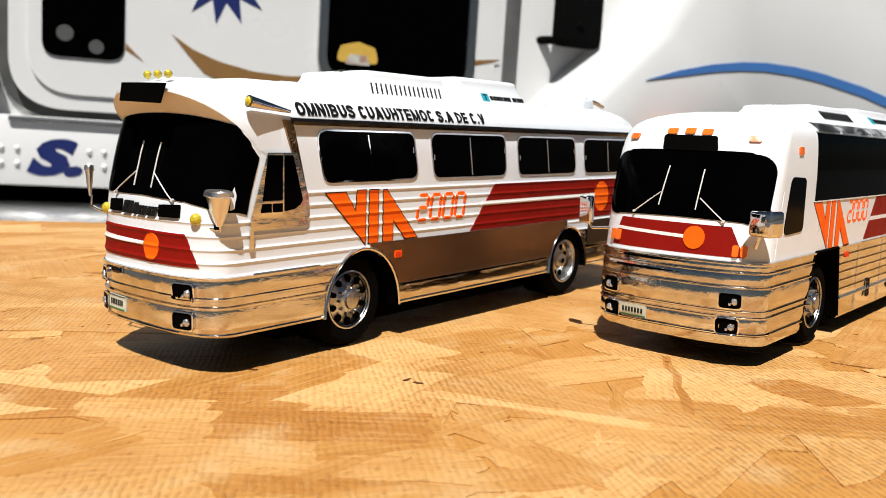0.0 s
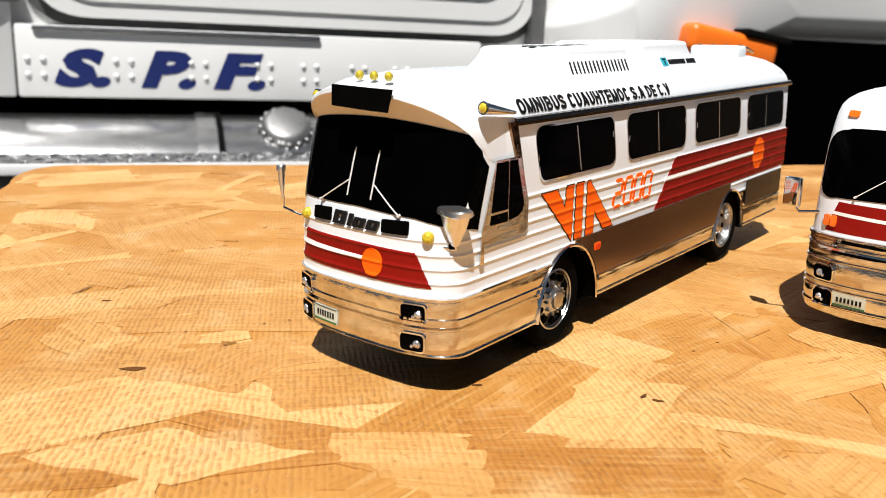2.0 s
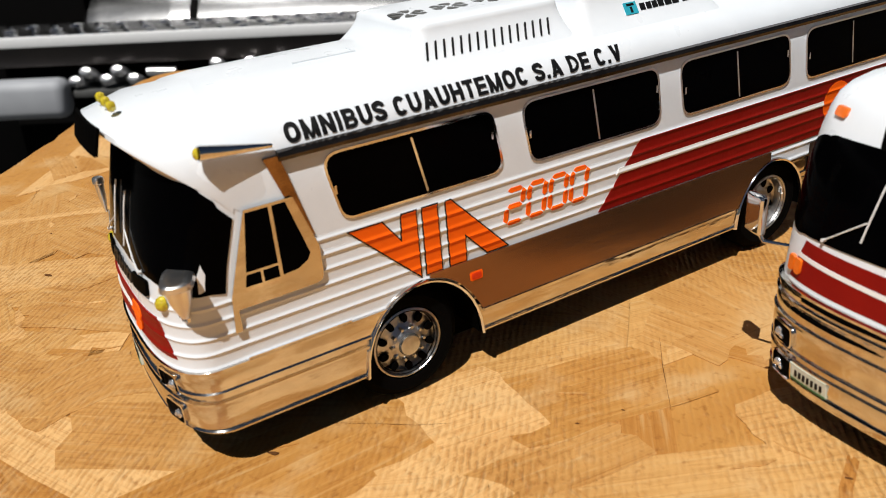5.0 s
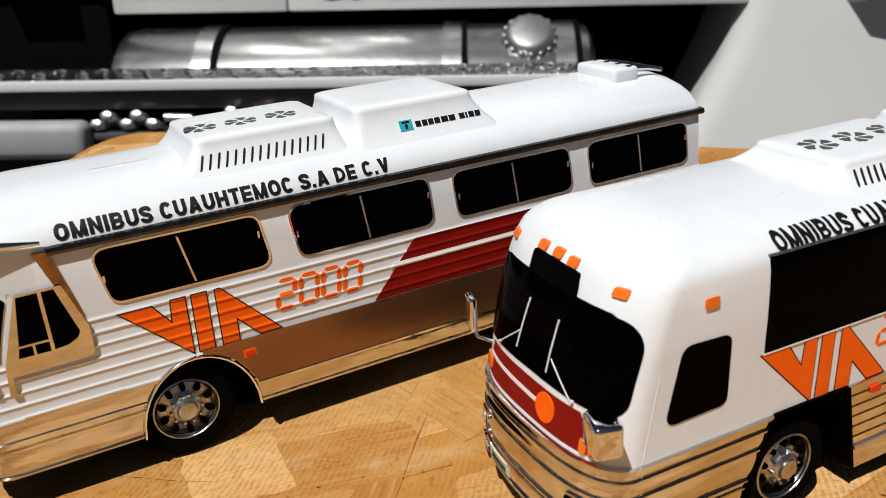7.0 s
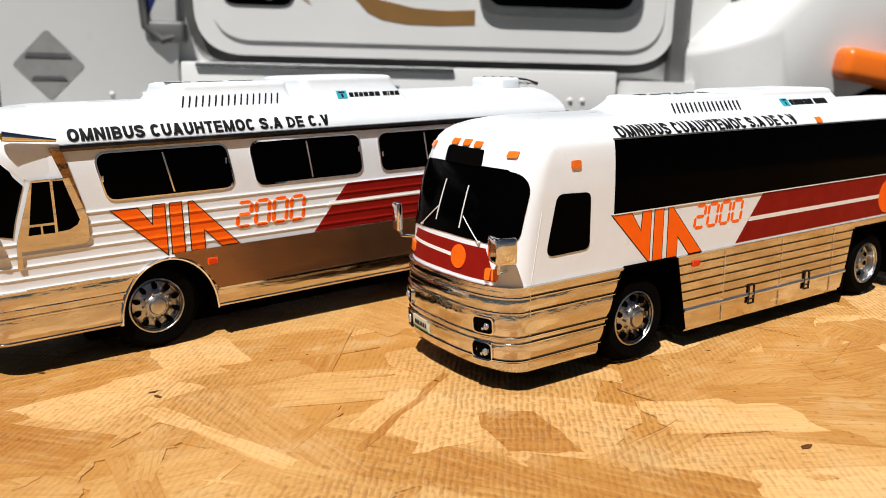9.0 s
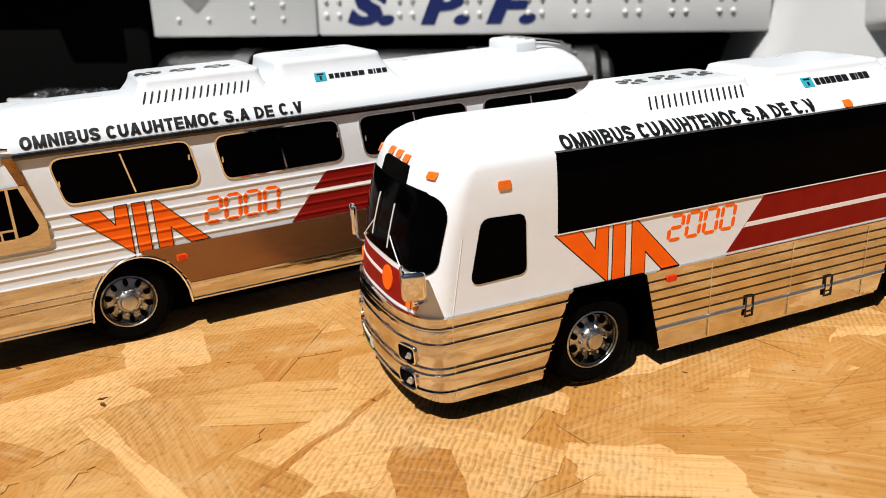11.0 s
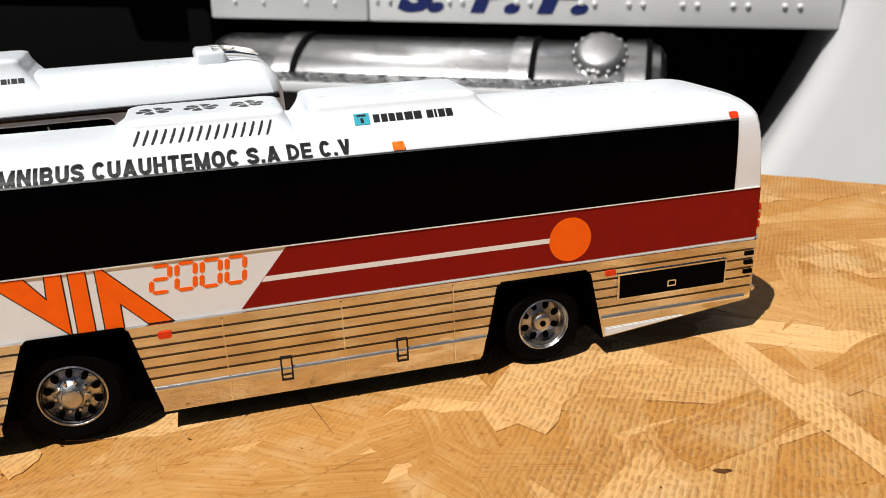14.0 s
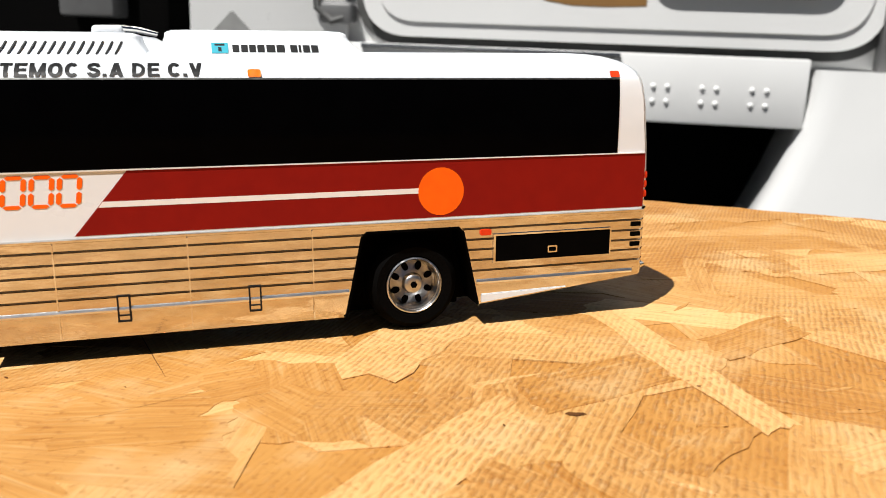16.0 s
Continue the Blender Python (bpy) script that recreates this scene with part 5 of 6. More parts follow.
    part("cab_window", sheet(rounded([(-0.0282, 0.0716), (-0.0121, 0.0710), (-0.0121, 0.0502), (-0.0332, 0.0496)], [0.004, 0.003, 0.003, 0.003]), side, 0.0, 0.0003), GLASS, bus, "black cab side window with rounded corners")
    livery(bus, side, 0.0, None, -0.0007, (0.0462, 0.0756, 0.0509, 0.0598), ([(0.0904, 0.0610), (0.2725, 0.0610), (0.2725, 0.0412), (0.0737, 0.0412)], [(0.0812, 0.0498), (0.191, 0.0498), (0.191, 0.0516), (0.0826, 0.0516)], (0.1929, 0.0502, 0.0083)))
    block_title(bus, "OMNIBUS CUAUHTEMOC S.A DE C.V", side, 0.0036, 0.1150, 0.0893, 0.0932, 0.0003, 8)
    lens(bus, side, -0.0194, 0.0814, 0.0046, 0.0029, AMBER, "orange side marker lamp")
    lens(bus, side, 0.1310, 0.0902, 0.0042, 0.0024, AMBER, "orange side marker lamp")
    lens(bus, side, 0.2590, 0.0896, 0.0036, 0.0022, REDLENS, "red side marker lamp")
    lens(bus, flat, 0.0482, 0.0362, 0.0044, 0.0024, REDLENS, "red side marker lamp")
    lens(bus, flat, 0.2095, 0.0350, 0.0042, 0.0022, REDLENS, "red side marker lamp")
    # thin dark strips laid in the grooves, standing in for their shade
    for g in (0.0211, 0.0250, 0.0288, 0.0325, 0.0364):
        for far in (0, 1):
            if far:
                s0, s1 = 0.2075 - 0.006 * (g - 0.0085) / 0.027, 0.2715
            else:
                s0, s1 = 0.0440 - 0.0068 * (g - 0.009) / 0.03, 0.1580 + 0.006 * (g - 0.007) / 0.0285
            part("groove", sheet([(s0, g - 0.00016), (s1, g - 0.00016), (s1, g + 0.00016), (s0, g + 0.00016)], flat, -0.00035, 0.0003), FLUTE_SHADE, bus)
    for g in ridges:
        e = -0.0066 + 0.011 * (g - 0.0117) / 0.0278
        part("groove", sheet([(-0.0398, g + 0.00004), (e, g + 0.00004), (e, g + 0.0002), (-0.0398, g + 0.0002)], flat, -0.00035, 0.0003), FLUTE_SHADE, bus)
    part("seam", sheet([(-0.0398, 0.0410), (-0.0396, 0.0410), (-0.0352, 0.0660), (-0.0353, 0.0660)], flat, -0.00046, 0.0001), WHITE, bus)
    part("seam", sheet([(-0.0404, 0.0110), (-0.0400, 0.0110), (-0.0400, 0.0392), (-0.0404, 0.0392)], flat, -0.0002, 0.00015), CHROME, bus)
    for s0, s1 in ((0.0424, 0.1596), (0.2062, 0.2690)):
        part("trim_rail", tube([(s0, -0.0003, 0.0170), (s1, -0.0003, 0.0170)], 0.0009, 8), SATIN, bus, "bright rail along the skirt")
    # hatches, uprights and the rear grille in the flutes
    for x in (0.0863, 0.1277):
        o = [(x - 0.0021, 0.0128), (x + 0.0021, 0.0128), (x + 0.0021, 0.0216), (x - 0.0021, 0.0216)]
        h = part("hatch", sheet(o, flat, 0.0003, 0.0004, hole=shrunk(o, 0.00056)), INK, bus, "small black-edged locker catch")
        part("latch", sheet([(x - 0.0015, 0.0148), (x + 0.0015, 0.0148), (x + 0.0015, 0.0152), (x - 0.0015, 0.0152)], flat, 0.0003, 0.0004), INK, h)
        part("latch_plate", sheet(shrunk(o, 0.0005), flat, 0.0, 0.0003), FOIL, h)
    for x in (0.0668, 0.1070, 0.1474):
        part("joint", sheet([(x - 0.00022, 0.0085), (x + 0.00022, 0.0085), (x + 0.00022, 0.0390), (x - 0.00022, 0.0390)], flat, 0.0, 0.0003), CHROME, bus)
    # white wedge painted for the brighter look of the tilted lower facet
    part("skirt_gleam", sheet([(0.2084, 0.0092), (0.2420, 0.0126), (0.2084, 0.0120)], flat, 0.0, 0.0002), WHITE, bus, "bright gleam of the skirt's tilted lower facet, painted white")
    g = part("rear_grille", sheet([(0.2132, 0.0242), (0.2588, 0.0242), (0.2588, 0.0335), (0.2132, 0.0335)], flat, 0, 0.0006), BLACK, bus, "black engine grille in the chrome side")
    part("grille_frame", sheet([(0.2124, 0.0236), (0.2594, 0.0236), (0.2594, 0.0341), (0.2124, 0.0341)], flat, 0, 0.0008, hole=[(0.2132, 0.0242), (0.2588, 0.0242), (0.2588, 0.0335), (0.2132, 0.0335)]), CHROME, g)
    o = rounded([(0.2336, 0.0262), (0.2374, 0.0262), (0.2374, 0.0288), (0.2336, 0.0288)], 0.0004, 3)
    part("grille_badge", sheet(o, flat, 0.0006, 0.0003, hole=rounded([(0.2341, 0.0267), (0.2369, 0.0267), (0.2369, 0.0283), (0.2341, 0.0283)], 0.0004, 3)), CHROME, g)
    for z in (0.0348, 0.0310, 0.0272):
        part("rear_flute", sheet([(0.2680, z - 0.0008), (0.2718, z - 0.0008), (0.2718, z + 0.0008), (0.2680, z + 0.0008)], flat, -0.0002, 0.0006), BLACK, bus, "black rear vent slot")
    for z in (0.046, 0.0495, 0.053):
        q = part("tail_lamp", block(0.2706, 0.2742, 0.0003, 0.0050, z - 0.0014, z + 0.0014, 0.0006), REDLENS, bus, "red tail lamp")
    part("rear_bumper", tube([(0.2690, 0.0006, 0.0178), (0.2755, 0.0035, 0.0178), (0.2785, W / 2, 0.0178), (0.2755, W - 0.0035, 0.0178), (0.2690, W - 0.0006, 0.0178)], 0.0013, 10), FOIL, bus, "chrome rear bumper")
    # nose
    bulge = lambda y: abs((y - W / 2) / (W / 2))
    bend = lambda p, c, q, n: [tuple((1 - t) ** 2 * a + 2 * t * (1 - t) * b + t * t * d for a, b, d in zip(p, c, q)) for t in spaced(0, 1, n)]
    top = [(y, 0.0806 - 0.0016 * bulge(y) ** 4) for y in spaced(0.0105, W - 0.0105, 12)]
    bot = [(y, 0.0551 - 0.0012 * bulge(y) ** 2) for y in spaced(W - 0.0095, 0.0095, 10)]
    edge = bend((0.0090, 0.0796), (0.0022, 0.0792), (0.0017, 0.0722), 8) + [(0.0018, 0.0660)] + bend((0.0020, 0.0590), (0.0024, 0.0538), (0.0080, 0.0540), 6)
    part("windscreen", sheet(top + [(W - y, z) for y, z in edge] + bot + edge[::-1], front, 0.0, 0.0003, 0.0012, 0.004), GLASS, bus, "black wraparound windscreen")
    wiper(bus, front, (0.0538, 0.0558), (0.0429, 0.0640), (0.0431, 0.0590), (0.0409, 0.0743))
    wiper(bus, front, (0.0162, 0.0546), (0.0262, 0.0626), (0.0275, 0.0582), (0.0263, 0.0735))
    part("route_box", sheet(rounded([(0.0228, 0.0802), (0.0458, 0.0806), (0.0468, 0.0864), (0.0246, 0.0860)], 0.001, 3), front, 0.0003, 0.0005, 0.003, 0.002), BLACK, bus, "blank black route box above the windscreen")
    for y, z in ((W - 0.0098, 0.0856), (0.0438, 0.0878), (0.0362, 0.0879), (0.0290, 0.0876), (0.0104, 0.0854)):
        part("roof_lamp", sheet(rounded([(y - 0.0021, z - 0.0011), (y + 0.0021, z - 0.0011), (y + 0.0021, z + 0.0011), (y - 0.0021, z + 0.0011)], 0.0006, 3), front, 0.0, 0.0008, 0.0012), AMBER, bus, "orange roof marker lamp")
    part("nose_stripe", sheet([(0.0600, 0.0531), (0.0132, 0.0527), (0.0076, 0.0416), (0.0640, 0.0418)], front, 0.0, 0.00012, 0.0012, None), RED, bus, "oxide red nose band")
    part("nose_line", sheet([(0.0616, 0.0494), (0.0280, 0.0484), (0.0280, 0.0471), (0.0622, 0.0482)], front, 0.00012, 0.0001, 0.0012, None), WHITEINK, bus, "white line across the nose band")
    part("nose_disc", sheet(disc(0.0268, 0.0478, 0.0043), front, 0.0002, 0.0003, 0.0012, None), ORANGE, bus, "orange disc on the nose")
    for y in (0.0109, 0.0081, W - 0.0075, W - 0.0103):
        lens(bus, front, y, 0.0441 if y < 0.03 else 0.0457, 0.0022, 0.0042, AMBER, "orange turn lamp", thick=0.0009)
    for y, f in ((0.0108, 1), (W - 0.0100, -1)):
        headlight(bus, lfront, y, 0.0258, 0.0074, 0.0056, f)
        headlight(bus, lfront, y + 0.0007 * f, 0.0162, 0.0076, 0.0056, f)
    # dark streaks mirrored in the chrome, painted on as thin black strips
    for z, y0, y1 in ((0.0386, 0.0270, 0.0560), (0.0345, 0.0300, 0.0590)):
        part("nose_reflection", sheet([(y0, z - 0.0001), ((y0 + y1) / 2, z - 0.0006), (y1, z - 0.0004), (y1, z + 0.0005), ((y0 + y1) / 2, z + 0.0004)], lfront, 0.0004, 0.0002, 0.0012), BLACK, bus, "dark reflection painted on the chrome nose")
    number_plate(bus, lfront, 0.0503, 0.0166, 0.0126, 0.0050)
    # mirrors
    m = part("mirror", block(-0.0039, 0.0039, -0.0050, 0.0050, -0.0046, 0.0049, 0.0014, 3), CHROME, bus, "boxy chrome mirror")
    m.matrix_basis = Matrix.Translation((-0.0535, -0.0010, 0.0552)) @ Matrix.Rotation(radians(-16), 4, "Z")
    part("mirror_arm", tube([(-0.053, 0.001, 0.0510), (-0.0525, 0.0025, 0.0462), (-0.046, 0.005, 0.0458)], 0.0006), CHROME, m).matrix_basis = m.matrix_basis.inverted()
    m = part("mirror", block(-0.0013, 0.0013, -0.0036, 0.0036, -0.0058, 0.0058, 0.0009, 3), CHROME, bus, "boxy chrome mirror")
    m.matrix_basis = Matrix.Translation((-0.0480, 0.0785, 0.0545)) @ Matrix.Rotation(radians(-12), 4, "Z")
    part("mirror_arm", tube([(-0.048, 0.077, 0.0490), (-0.0475, 0.0755, 0.0468), (-0.045, 0.067, 0.0475)], 0.0006), CHROME, m).matrix_basis = m.matrix_basis.inverted()
    # roof
    roof_unit(bus, 0.0330, 0.1010, 0.0440, 0.0960, 0.0085, W - 0.0085, 0.0185, W - 0.0185, 0.0925, 0.1015, (0.0470, 0.0890, 0.35, 0.78, 16), ((0.0535, 0.0350), (0.0690, 0.0350), (0.0845, 0.0350)))
    roof_unit(bus, 0.0985, 0.1760, 0.1040, 0.1640, 0.0075, W - 0.0075, 0.0170, W - 0.0170, 0.0925, 0.1025, None, (), (0.1185, 0.1535, 0.36, 0.68))
    for x, r, rim_r in ((0.0163, 0.0178, 0.0106), (0.1838, 0.0166, 0.0098)):
        wheel(bus, x, r, 0.0020, r, rim_r, 0.0115, 1, x > 0.1)
        wheel(bus, x, r, W - 0.0020, r, rim_r, 0.0115, -1, x > 0.1)


coach_smooth()


# ---- the lorry parked behind the board ----
TRUCK = pose(-1.347, 2.575, -0.047, 0, 1.88, 22.03) @ Matrix.Diagonal((1.367, 1.367, 1.367, 1))


def lorry():
    lorry_ob = thing("lorry", TRUCK, "parked white lorry with gold and navy decals and riveted skirt", "lorry")
    flat = lambda a, b, o: Vector((a, -o, b))
    part("cab_wall", block(-0.49, 1.19, 0.02, 1.6, 0.10, 2.3, 0.01), TRUCKW, lorry_ob, "white cab side wall")
    part("corner_panel", block(-0.49, -0.07, -0.0125, 0.019, -0.035, 2.3, 0.006), TRUCKW, lorry_ob, "white corner panel behind the door")
    sk = part("skirt", block(-0.066, 1.02, -0.012, 0.03, -0.035, 0.122, 0.006), TRUCKW, lorry_ob, "white riveted side skirt")
    spots = [(x, z) for x in (-0.420, -0.343) for z in (0.007,)] + [(x, z) for x in (-0.229, -0.153) for z in (0.007, 0.040)]
    spots += [(x + dx, z) for x in (-0.044, 0.137, 0.300, 0.450, 0.560, 0.680, 0.790, 0.900) for dx in (0.0, 0.032) for z in (0.014, 0.048)]
    rivet = None
    for x, z in spots:
        mm = Matrix.Translation((x, -0.012, z))
        if rivet is None:
            bm = bmesh.new()
            bmesh.ops.create_uvsphere(bm, u_segments=10, v_segments=6, radius=0.0068)
            rivet = part("rivet", bm, TRUCKW, sk)
            rivet.matrix_basis = mm
        else:
            share(rivet, sk, mm)
    for ch, a in (("S.", 0.0), ("P.", 0.185), ("F.", 0.345)):
        part("letter", written(ch, flat, a + 0.002, a + 0.118, -0.012, 0.074, 0.0135, 0.06, 0.0, 0.036), BLUE, sk, "navy slanted capital letter")
    # door with its seal
    door = rounded([(-0.03, 0.14), (1.165, 0.14), (1.165, 1.25), (-0.03, 1.25)], 0.12, 10)
    sealo = rounded([(-0.055, 0.118), (1.188, 0.118), (1.188, 1.28), (-0.055, 1.28)], 0.14, 10)
    d = part("door", sheet(door, flat, -0.018, 0.030), TRUCKW, lorry_ob, "white cab door with rounded corners")
    part("seal", sheet(sealo, flat, -0.019, 0.010, hole=door), SEAL, d, "grey rubber seal")
    inner = rounded([(0.01, 0.175), (1.13, 0.175), (1.13, 1.2), (0.01, 1.2)], 0.1, 10)
    part("door_panel", sheet(inner, flat, 0.012, 0.006), TRUCKW, d)
    part("sill_rail", block(-0.03, 0.60, -0.022, 0.0, 0.108, 0.120, 0.004), ALU, lorry_ob)
    w1 = rounded([(0.038, 0.258), (0.209, 0.258), (0.209, 0.50), (0.038, 0.50)], 0.035, 6)
    part("low_window", sheet(w1, flat, 0.018, 0.004), GLASS, d, "small dark lower window")
    for a, b, r in ((0.085, 0.31, 0.018), (0.15, 0.285, 0.016)):
        part("knob", sheet(disc(a, b, r, 18), flat, 0.022, 0.001), SEAL, d)
    w2o = [(0.653, 0.25), (1.066, 0.25), (1.066, 0.95), (0.653, 0.95)]
    g = part("door_window", sheet(rounded(shrunk(w2o, 0.022), 0.045, 6), flat, 0.018, 0.004), GLASS, d, "large dark door window")
    part("window_frame", sheet(rounded(w2o, 0.065, 6), flat, 0.018, 0.016, hole=rounded(shrunk(w2o, 0.022), 0.045, 6)), ALU, g, "bright metal window frame")
    stk = part("sticker", sheet(rounded([(0.70, 0.305), (0.81, 0.305), (0.80, 0.345), (0.755, 0.357), (0.71, 0.345)], 0.012, 4), flat, 0.0235, 0.001), material("yellow_sticker", (0.62, 0.40, 0.06), 0.5, 0, (0.5, 0.3, 0.05), 40, 0.6), g, "yellow winged sticker shape")
    part("sticker_print", sheet(rounded([(0.72, 0.300), (0.79, 0.300), (0.775, 0.325), (0.735, 0.325)], 0.006, 4), flat, 0.025, 0.001), material("sticker_print", (0.5, 0.55, 0.5), 0.5, 0, (0.3, 0.12, 0.08), 60, 0.4), stk)
    # decals
    part("swoosh", sheet([(0.312, 0.330), (0.36, 0.300), (0.42, 0.278), (0.50, 0.262), (0.58, 0.258), (0.648, 0.262), (0.648, 0.226), (0.56, 0.222), (0.48, 0.223), (0.42, 0.232), (0.385, 0.248), (0.35, 0.285)], flat, 0.018, 0.0012), GOLD, d, "gold-brown swoosh decal")
    part("swoosh", sheet([(1.07, 0.328), (1.14, 0.345), (1.145, 0.350), (1.07, 0.342)], flat, 0.018, 0.0012), GOLD, d)
    part("swoosh", sheet([(0.212, 0.285), (0.250, 0.262), (0.245, 0.268), (0.212, 0.300)], flat, 0.018, 0.0012), GOLD, d)
    star = []
    for k in range(24):
        r = (0.062, 0.115)[k % 2]
        a = 2 * math.pi * k / 24 + math.pi / 24
        star.append((0.425 + r * math.cos(a), 0.478 + r * math.sin(a)))
    part("star", sheet(star, flat, 0.018, 0.0012), BLUE, d, "navy many-pointed star decal")
    part("flash", sheet([(-0.19, 0.40), (-0.135, 0.225), (-0.10, 0.30), (-0.085, 0.42)], flat, 0.0125, 0.0012), BLUE, lorry_ob, "navy flash decal on the cab wall")
    h = part("hinge", block(-0.135, -0.05, -0.030, 0.02, 0.165, 0.215, 0.010, 3), GREYM, lorry_ob, "dark steel door hinge")
    part("strap", tube([(-0.15, -0.02, 0.30), (-0.14, -0.025, 0.20), (-0.10, -0.03, 0.17), (-0.07, -0.02, 0.18)], 0.010), SEAL, h)
    diamond = lambda r, n=0.010: rounded([(-0.371 + r, 0.105), (-0.371, 0.105 + r), (-0.371 - r, 0.105), (-0.371, 0.105 - r)], n, 4)
    pc = part("placard", sheet(diamond(0.084), flat, 0.0125, 0.0015), material("faded_placard", (0.30, 0.30, 0.29), 0.45, 0.2, (0.22, 0.22, 0.215), 30, 0.6), lorry_ob, "faded grey diamond placard")
    part("placard_slot", sheet([(-0.425, 0.124), (-0.317, 0.124), (-0.325, 0.134), (-0.417, 0.134)], flat, 0.014, 0.003), STUD, pc)
    part("placard_slot", sheet([(-0.412, 0.072), (-0.330, 0.072), (-0.338, 0.080), (-0.404, 0.080)], flat, 0.014, 0.003), STUD, pc)
    # post behind the door, mirror, nose
    part("post", block(1.155, 1.195, -0.02, 0.03, 0.10, 2.2, 0.006), GREYM, lorry_ob, "grey post behind the door")
    part("cowl", block(1.195, 1.60, 0.03, 1.5, 0.02, 0.95, 0.03, 3), TRUCKW, lorry_ob, "white cowl panel")
    mi = part("mirror", block(1.29, 1.43, -0.06, -0.01, 0.40, 0.75, 0.02, 3), DARK, lorry_ob, "black door mirror on an arm")
    part("mirror_arm", tube([(1.36, -0.06, 0.46), (1.32, -0.02, 0.42), (1.27, 0.05, 0.42)], 0.012), DARK, mi)
    part("rod", tube([(1.255, -0.03, 0.22), (1.50, -0.03, 0.455)], 0.006), DARK, lorry_ob, "thin dark rod")
    # rounded nose and front wing
    shape = [(1.185, 0.17), (1.28, 0.265), (1.475, 0.455), (1.72, 0.86), (1.95, 0.98), (3.2, 0.98), (3.3, 0.6), (3.3, 0.19), (1.84, 0.175), (1.52, 0.04), (1.20, -0.05)]
    shape = rounded(shape, [0.03, 0.05, 0.2, 0.2, 0.1, 0.2, 0.1, 0.05, 0.05, 0.05, 0.03], 5)
    mid = (sum(p[0] for p in shape) / len(shape), sum(p[1] for p in shape) / len(shape))
    rings = []
    for g, y in ((0.22, -0.175), (0.13, -0.165), (0.06, -0.13), (0.02, -0.07), (0.0, 0.02), (0.0, 1.3)):
        rings.append([(mid[0] + (a - mid[0]) * (1 - g), y, mid[1] + (b - mid[1]) * (1 - g)) for a, b in shape])
    hood = part("hood", skin(rings), TRUCKW, lorry_ob, "white rounded bonnet with blue arc", 60)
    wing = []
    for x0, x1, z in ((1.025, 1.58, 0.10), (1.02, 1.57, 0.03), (0.998, 1.55, -0.06), (0.965, 1.53, -0.16), (0.91, 1.50, -0.29), (0.85, 1.48, -0.42)):
        wing.append([(p[0], p[1], z) for p in rounded([(x0, -0.03), (x1, -0.13), (x1, 0.5), (x0 + 0.05, 0.5)], 0.08, 5)])
    part("wing", skin(wing), TRUCKW, lorry_ob, "white front wing", 60)
    arc = [(1.50, 0.318), (1.60, 0.352), (1.709, 0.378), (1.80, 0.392), (1.886, 0.398), (1.98, 0.396), (2.075, 0.388), (2.25, 0.360), (2.5, 0.30), (2.5, 0.27), (2.25, 0.332), (2.075, 0.362), (1.98, 0.371), (1.886, 0.374), (1.80, 0.369), (1.709, 0.357), (1.60, 0.336)]
    part("arc", sheet(arc, lambda a, b, o: Vector((a, -0.176 - o, b)), 0.0, 0.002, 0.1), SKYBLUE, hood, "mid blue arc decal")
    tilt = Matrix.Translation((1.64, -0.165, 0.140)) @ Matrix.Rotation(radians(9), 4, "Y")
    tl = part("turn_lamp", block(-0.14, 0.14, -0.065, 0.065, -0.040, 0.036, 0.022, 4), AMBER, lorry_ob, "orange turn signal lamp")
    tl.matrix_basis = tilt
    part("lamp_housing", block(0.02, 0.165, -0.072, 0.07, 0.030, 0.050, 0.006, 2), DARK, tl, "black lamp housing")
    # near-black block fills the gap past the wing in place of shade
    part("wheel_house_shade", block(1.62, 3.2, 0.06, 0.42, -0.55, 0.17, 0.02), DARK, lorry_ob, "near-black block standing in for shade past the wing")
    # tank, strap, cap and step
    bm = lathe([(0.0, -0.475), (0.17, -0.475), (0.193, -0.46), (0.20, -0.43), (0.20, 0.605), (0.193, 0.64), (0.17, 0.655), (0.0, 0.655)], 48, "x")
    tk = part("fuel_tank", bm, ALU, lorry_ob, "polished aluminium fuel tank with straps")
    tk.matrix_basis = Matrix.Translation((0, 0.0, -0.272))
    for x in (-0.25, 0.325, 0.585):
        bm = lathe([(0.198, x - 0.022), (0.206, x - 0.022), (0.206, x + 0.022), (0.198, x + 0.022)], 48, "x", True)
        part("tank_strap", bm, ALU, tk)
        bm = lathe([(0.198, x + 0.023), (0.207, x + 0.023), (0.207, x + 0.036), (0.198, x + 0.036)], 48, "x", True)
        part("strap_liner", bm, DARK, tk, "black rubber strap liner")
    cp = part("tank_cap", lathe([(0.0, 0.030), (0.04, 0.030), (0.052, 0.026), (0.058, 0.018), (0.060, 0.0), (0.058, -0.03), (0.05, -0.05)], 28, "z"), STUD, lorry_ob, "knurled round tank cap")
    cp.matrix_basis = Matrix.Translation((0.505, -0.09, -0.098)) @ Matrix.Rotation(radians(38), 4, "X")
    ridge = None
    for k in range(16):
        a = 2 * math.pi * k / 16
        mm = Matrix.Rotation(a, 4, "Z") @ Matrix.Translation((0.0595, 0, 0))
        if ridge is None:
            ridge = part("ridge", block(-0.004, 0.004, -0.005, 0.005, -0.02, 0.018, 0.002), STUD, cp)
            ridge.matrix_basis = mm
        else:
            share(ridge, cp, mm)
    stp = part("step", block(-0.72, 0.665, -0.31, -0.155, -0.160, -0.140, 0.003), ALU, lorry_ob, "aluminium tread plate step with raised bars")
    stud = None
    rng = random.Random(3)
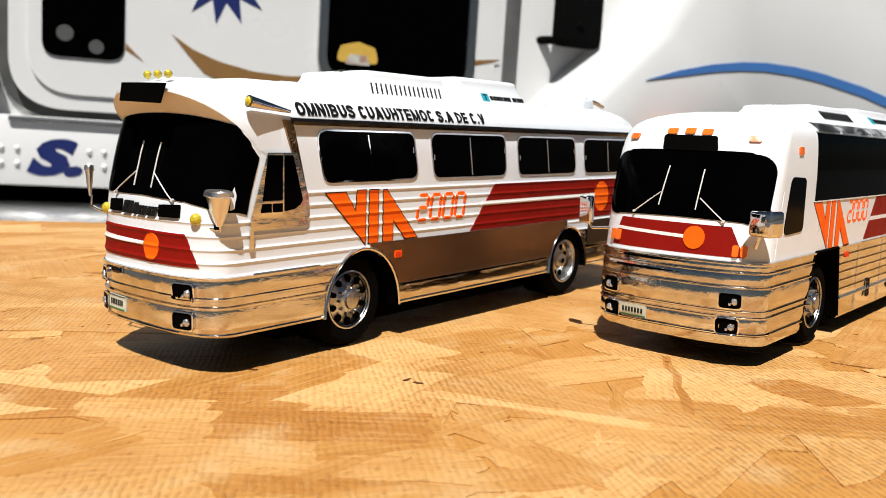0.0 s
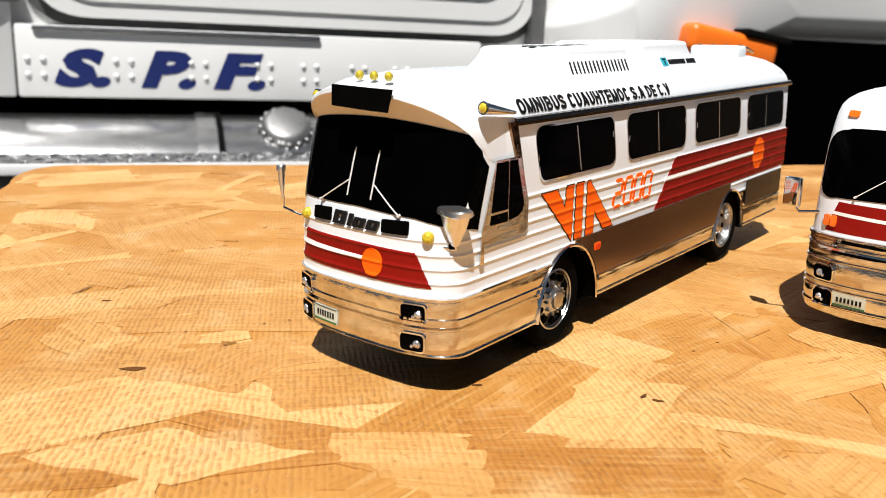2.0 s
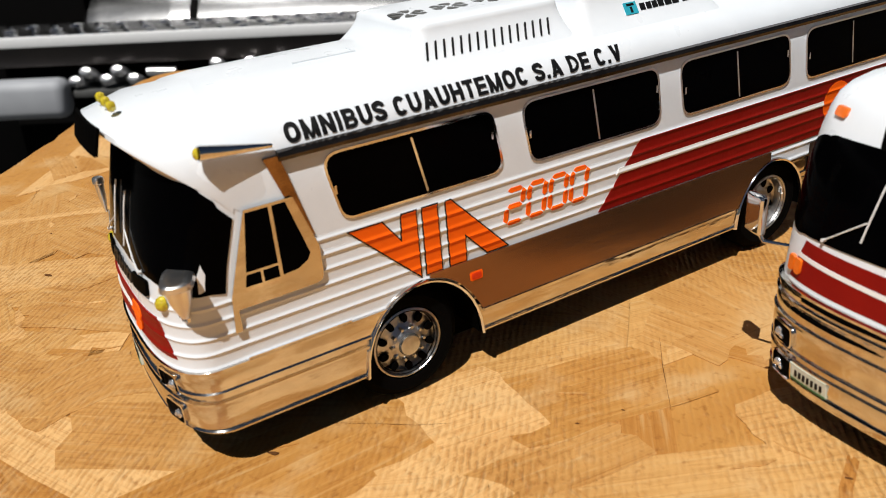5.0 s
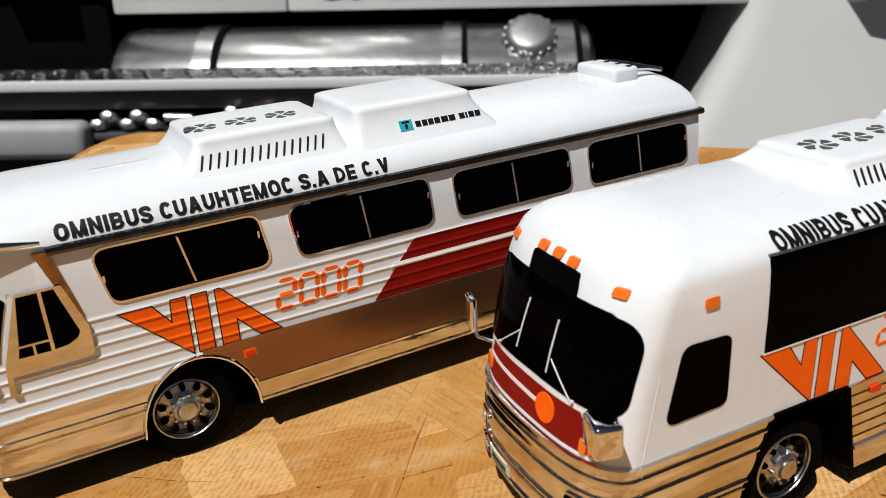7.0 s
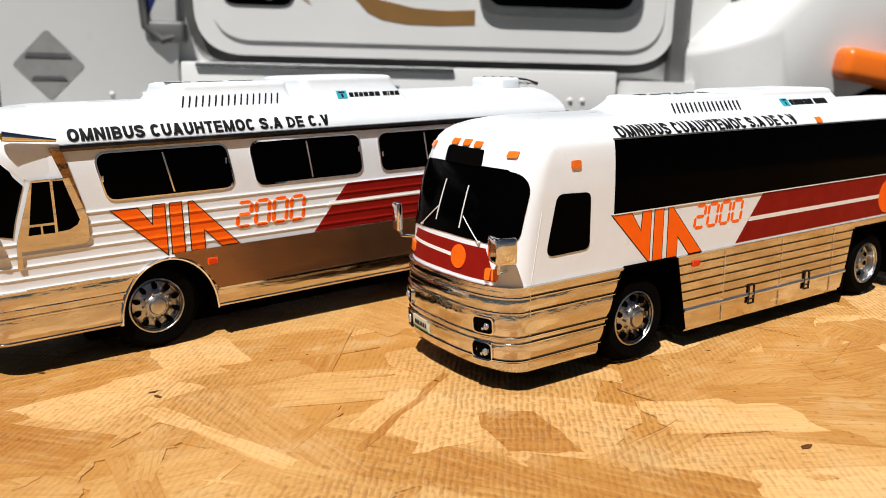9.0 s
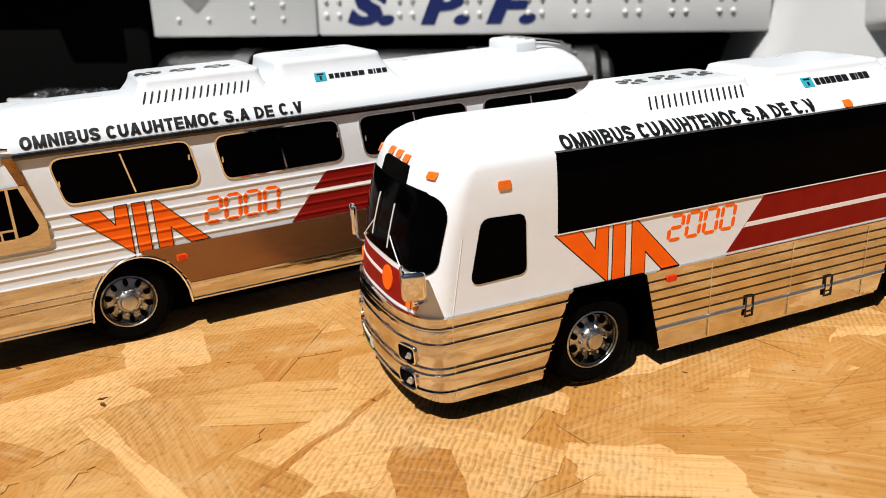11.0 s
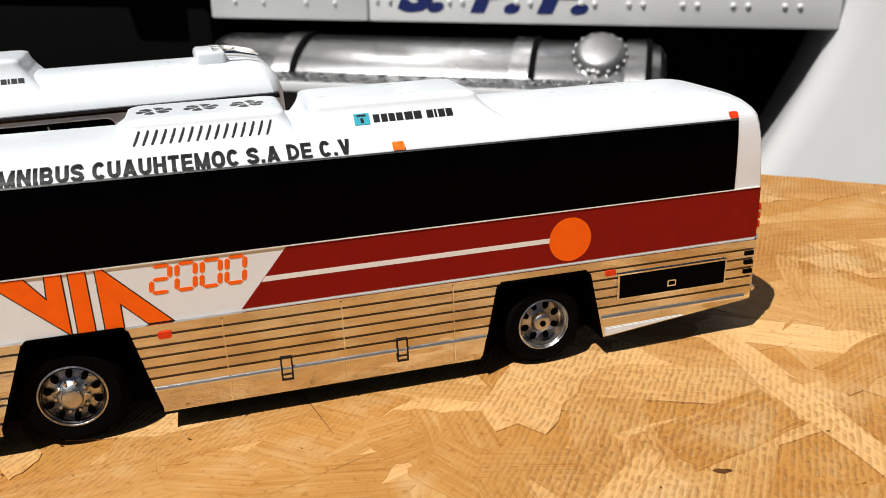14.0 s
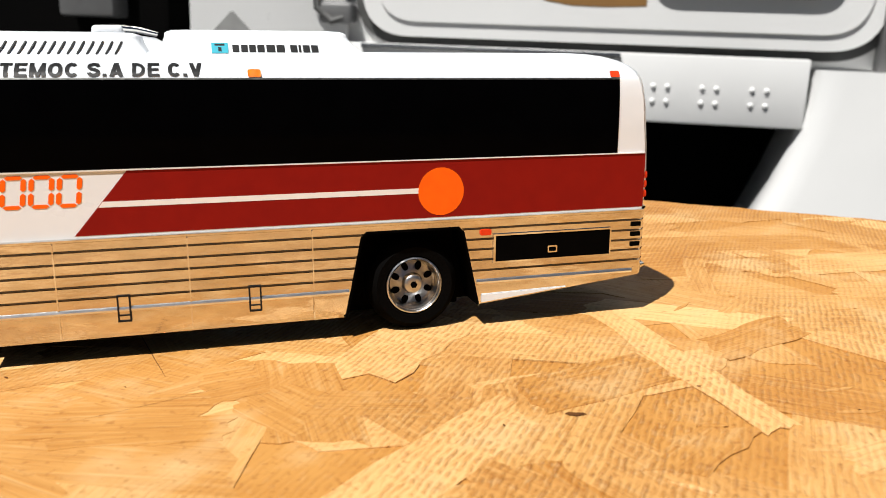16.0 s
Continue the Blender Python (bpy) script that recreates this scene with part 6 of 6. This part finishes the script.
    for i in range(28):
        for j in range(3):
            mm = Matrix.Translation((-0.705 + 0.048 * i + 0.024 * (j % 2), -0.288 + 0.050 * j, -0.1400)) @ Matrix.Rotation(radians(45 if (i + j) % 2 else -45), 4, "Z") @ Matrix.Diagonal((1.5, 0.6, 1, 1))
            if stud is None:
                stud = part("stud", lathe([(0.0, 0.005), (0.006, 0.0044), (0.0095, 0.002), (0.011, 0.0)], 10, "z"), CHROME, stp)
                stud.matrix_basis = mm
            else:
                share(stud, stp, mm)
    part("beam", block(-0.74, 0.635, -0.285, -0.255, -0.206, -0.160, 0.004), material("dull_brown_steel", (0.075, 0.06, 0.053), 0.35, 0.3, (0.035, 0.03, 0.028), 7, 0.6, 0.2, 30), lorry_ob, "dull dark steel beam under the step")
    part("step_lip", block(-0.72, 0.665, -0.316, -0.308, -0.160, -0.1385, 0.002), SILVER, stp, "bright front lip")
    part("shelf", block(-0.45, 0.10, -0.315, -0.12, -0.268, -0.252, 0.004), SEAL, lorry_ob, "dark shelf under the beam")
    for x, z in ((-0.414, -0.221), (-0.349, -0.220), (-0.440, -0.239), (-0.375, -0.238), (-0.318, -0.238), (-0.143, -0.214), (-0.073, -0.214), (-0.102, -0.234), (-0.166, -0.234), (-0.013, -0.213), (0.010, -0.232), (0.058, -0.212)):
        part("coupling", lathe([(0.0, -0.022), (0.012, -0.020), (0.018, -0.012), (0.020, 0.0), (0.020, 0.03)], 18, "y"), BULB, lorry_ob, "bright round coupling").matrix_basis = Matrix.Translation((x, -0.300, z)) @ Matrix.Rotation(radians(-30), 4, "X") @ Matrix.Diagonal((0.9, 1, 0.6, 1))
    # added panel: hides the bright tank bottom where shade should fall
    part("under_step_shade", block(-0.62, 0.66, -0.235, -0.222, -0.50, -0.206, 0.004), DARK, lorry_ob, "near-black panel added for the shade below the step")
    part("coupling_bar", tube([(-0.292, -0.300, -0.222), (-0.232, -0.300, -0.224)], 0.009, 14), BULB, lorry_ob, "short bright pipe")
    part("low_step", block(-1.0, -0.458, -0.345, -0.285, -0.305, -0.224, 0.02, 3), material("pale_cover", (0.36, 0.37, 0.39), 0.6, 0, (0.26, 0.27, 0.29), 9, 0.6, 0.4, 14), lorry_ob, "pale grey padded step cover")
    # near-black blocks put the shade under and behind the cab into colour
    part("chassis", block(-0.56, 3.0, 0.40, 1.5, -0.55, 0.09, 0.02), DARK, lorry_ob, "chassis block, near-black to stand in for shade underneath")
    part("rear_box", block(-2.6, -0.58, 0.05, 1.5, 0.10, 2.4, 0.02), DARK, lorry_ob, "near-black block standing in for the shaded gap behind the cab")
    part("side_box", block(-0.86, -0.70, -0.02, 0.06, 0.16, 0.60, 0.01), GREYM, lorry_ob, "grey metal side box")
    part("rear_shade_block", block(-2.6, -0.56, 0.12, 1.5, -0.60, 0.10, 0.02), DARK, lorry_ob, "near-black block standing in for shade under the rear")
    for x in (1.75,):
        bm = lathe([(0.0, 0.0), (0.20, 0.0), (0.22, -0.01), (0.32, 0.0), (0.35, 0.03), (0.36, 0.08), (0.36, 0.24), (0.0, 0.24)], 40, "y")
        part("tyre", bm, TYRE, lorry_ob, "black tyre").matrix_basis = Matrix.Translation((x, 0.02, -0.33))


lorry()

strand_board()
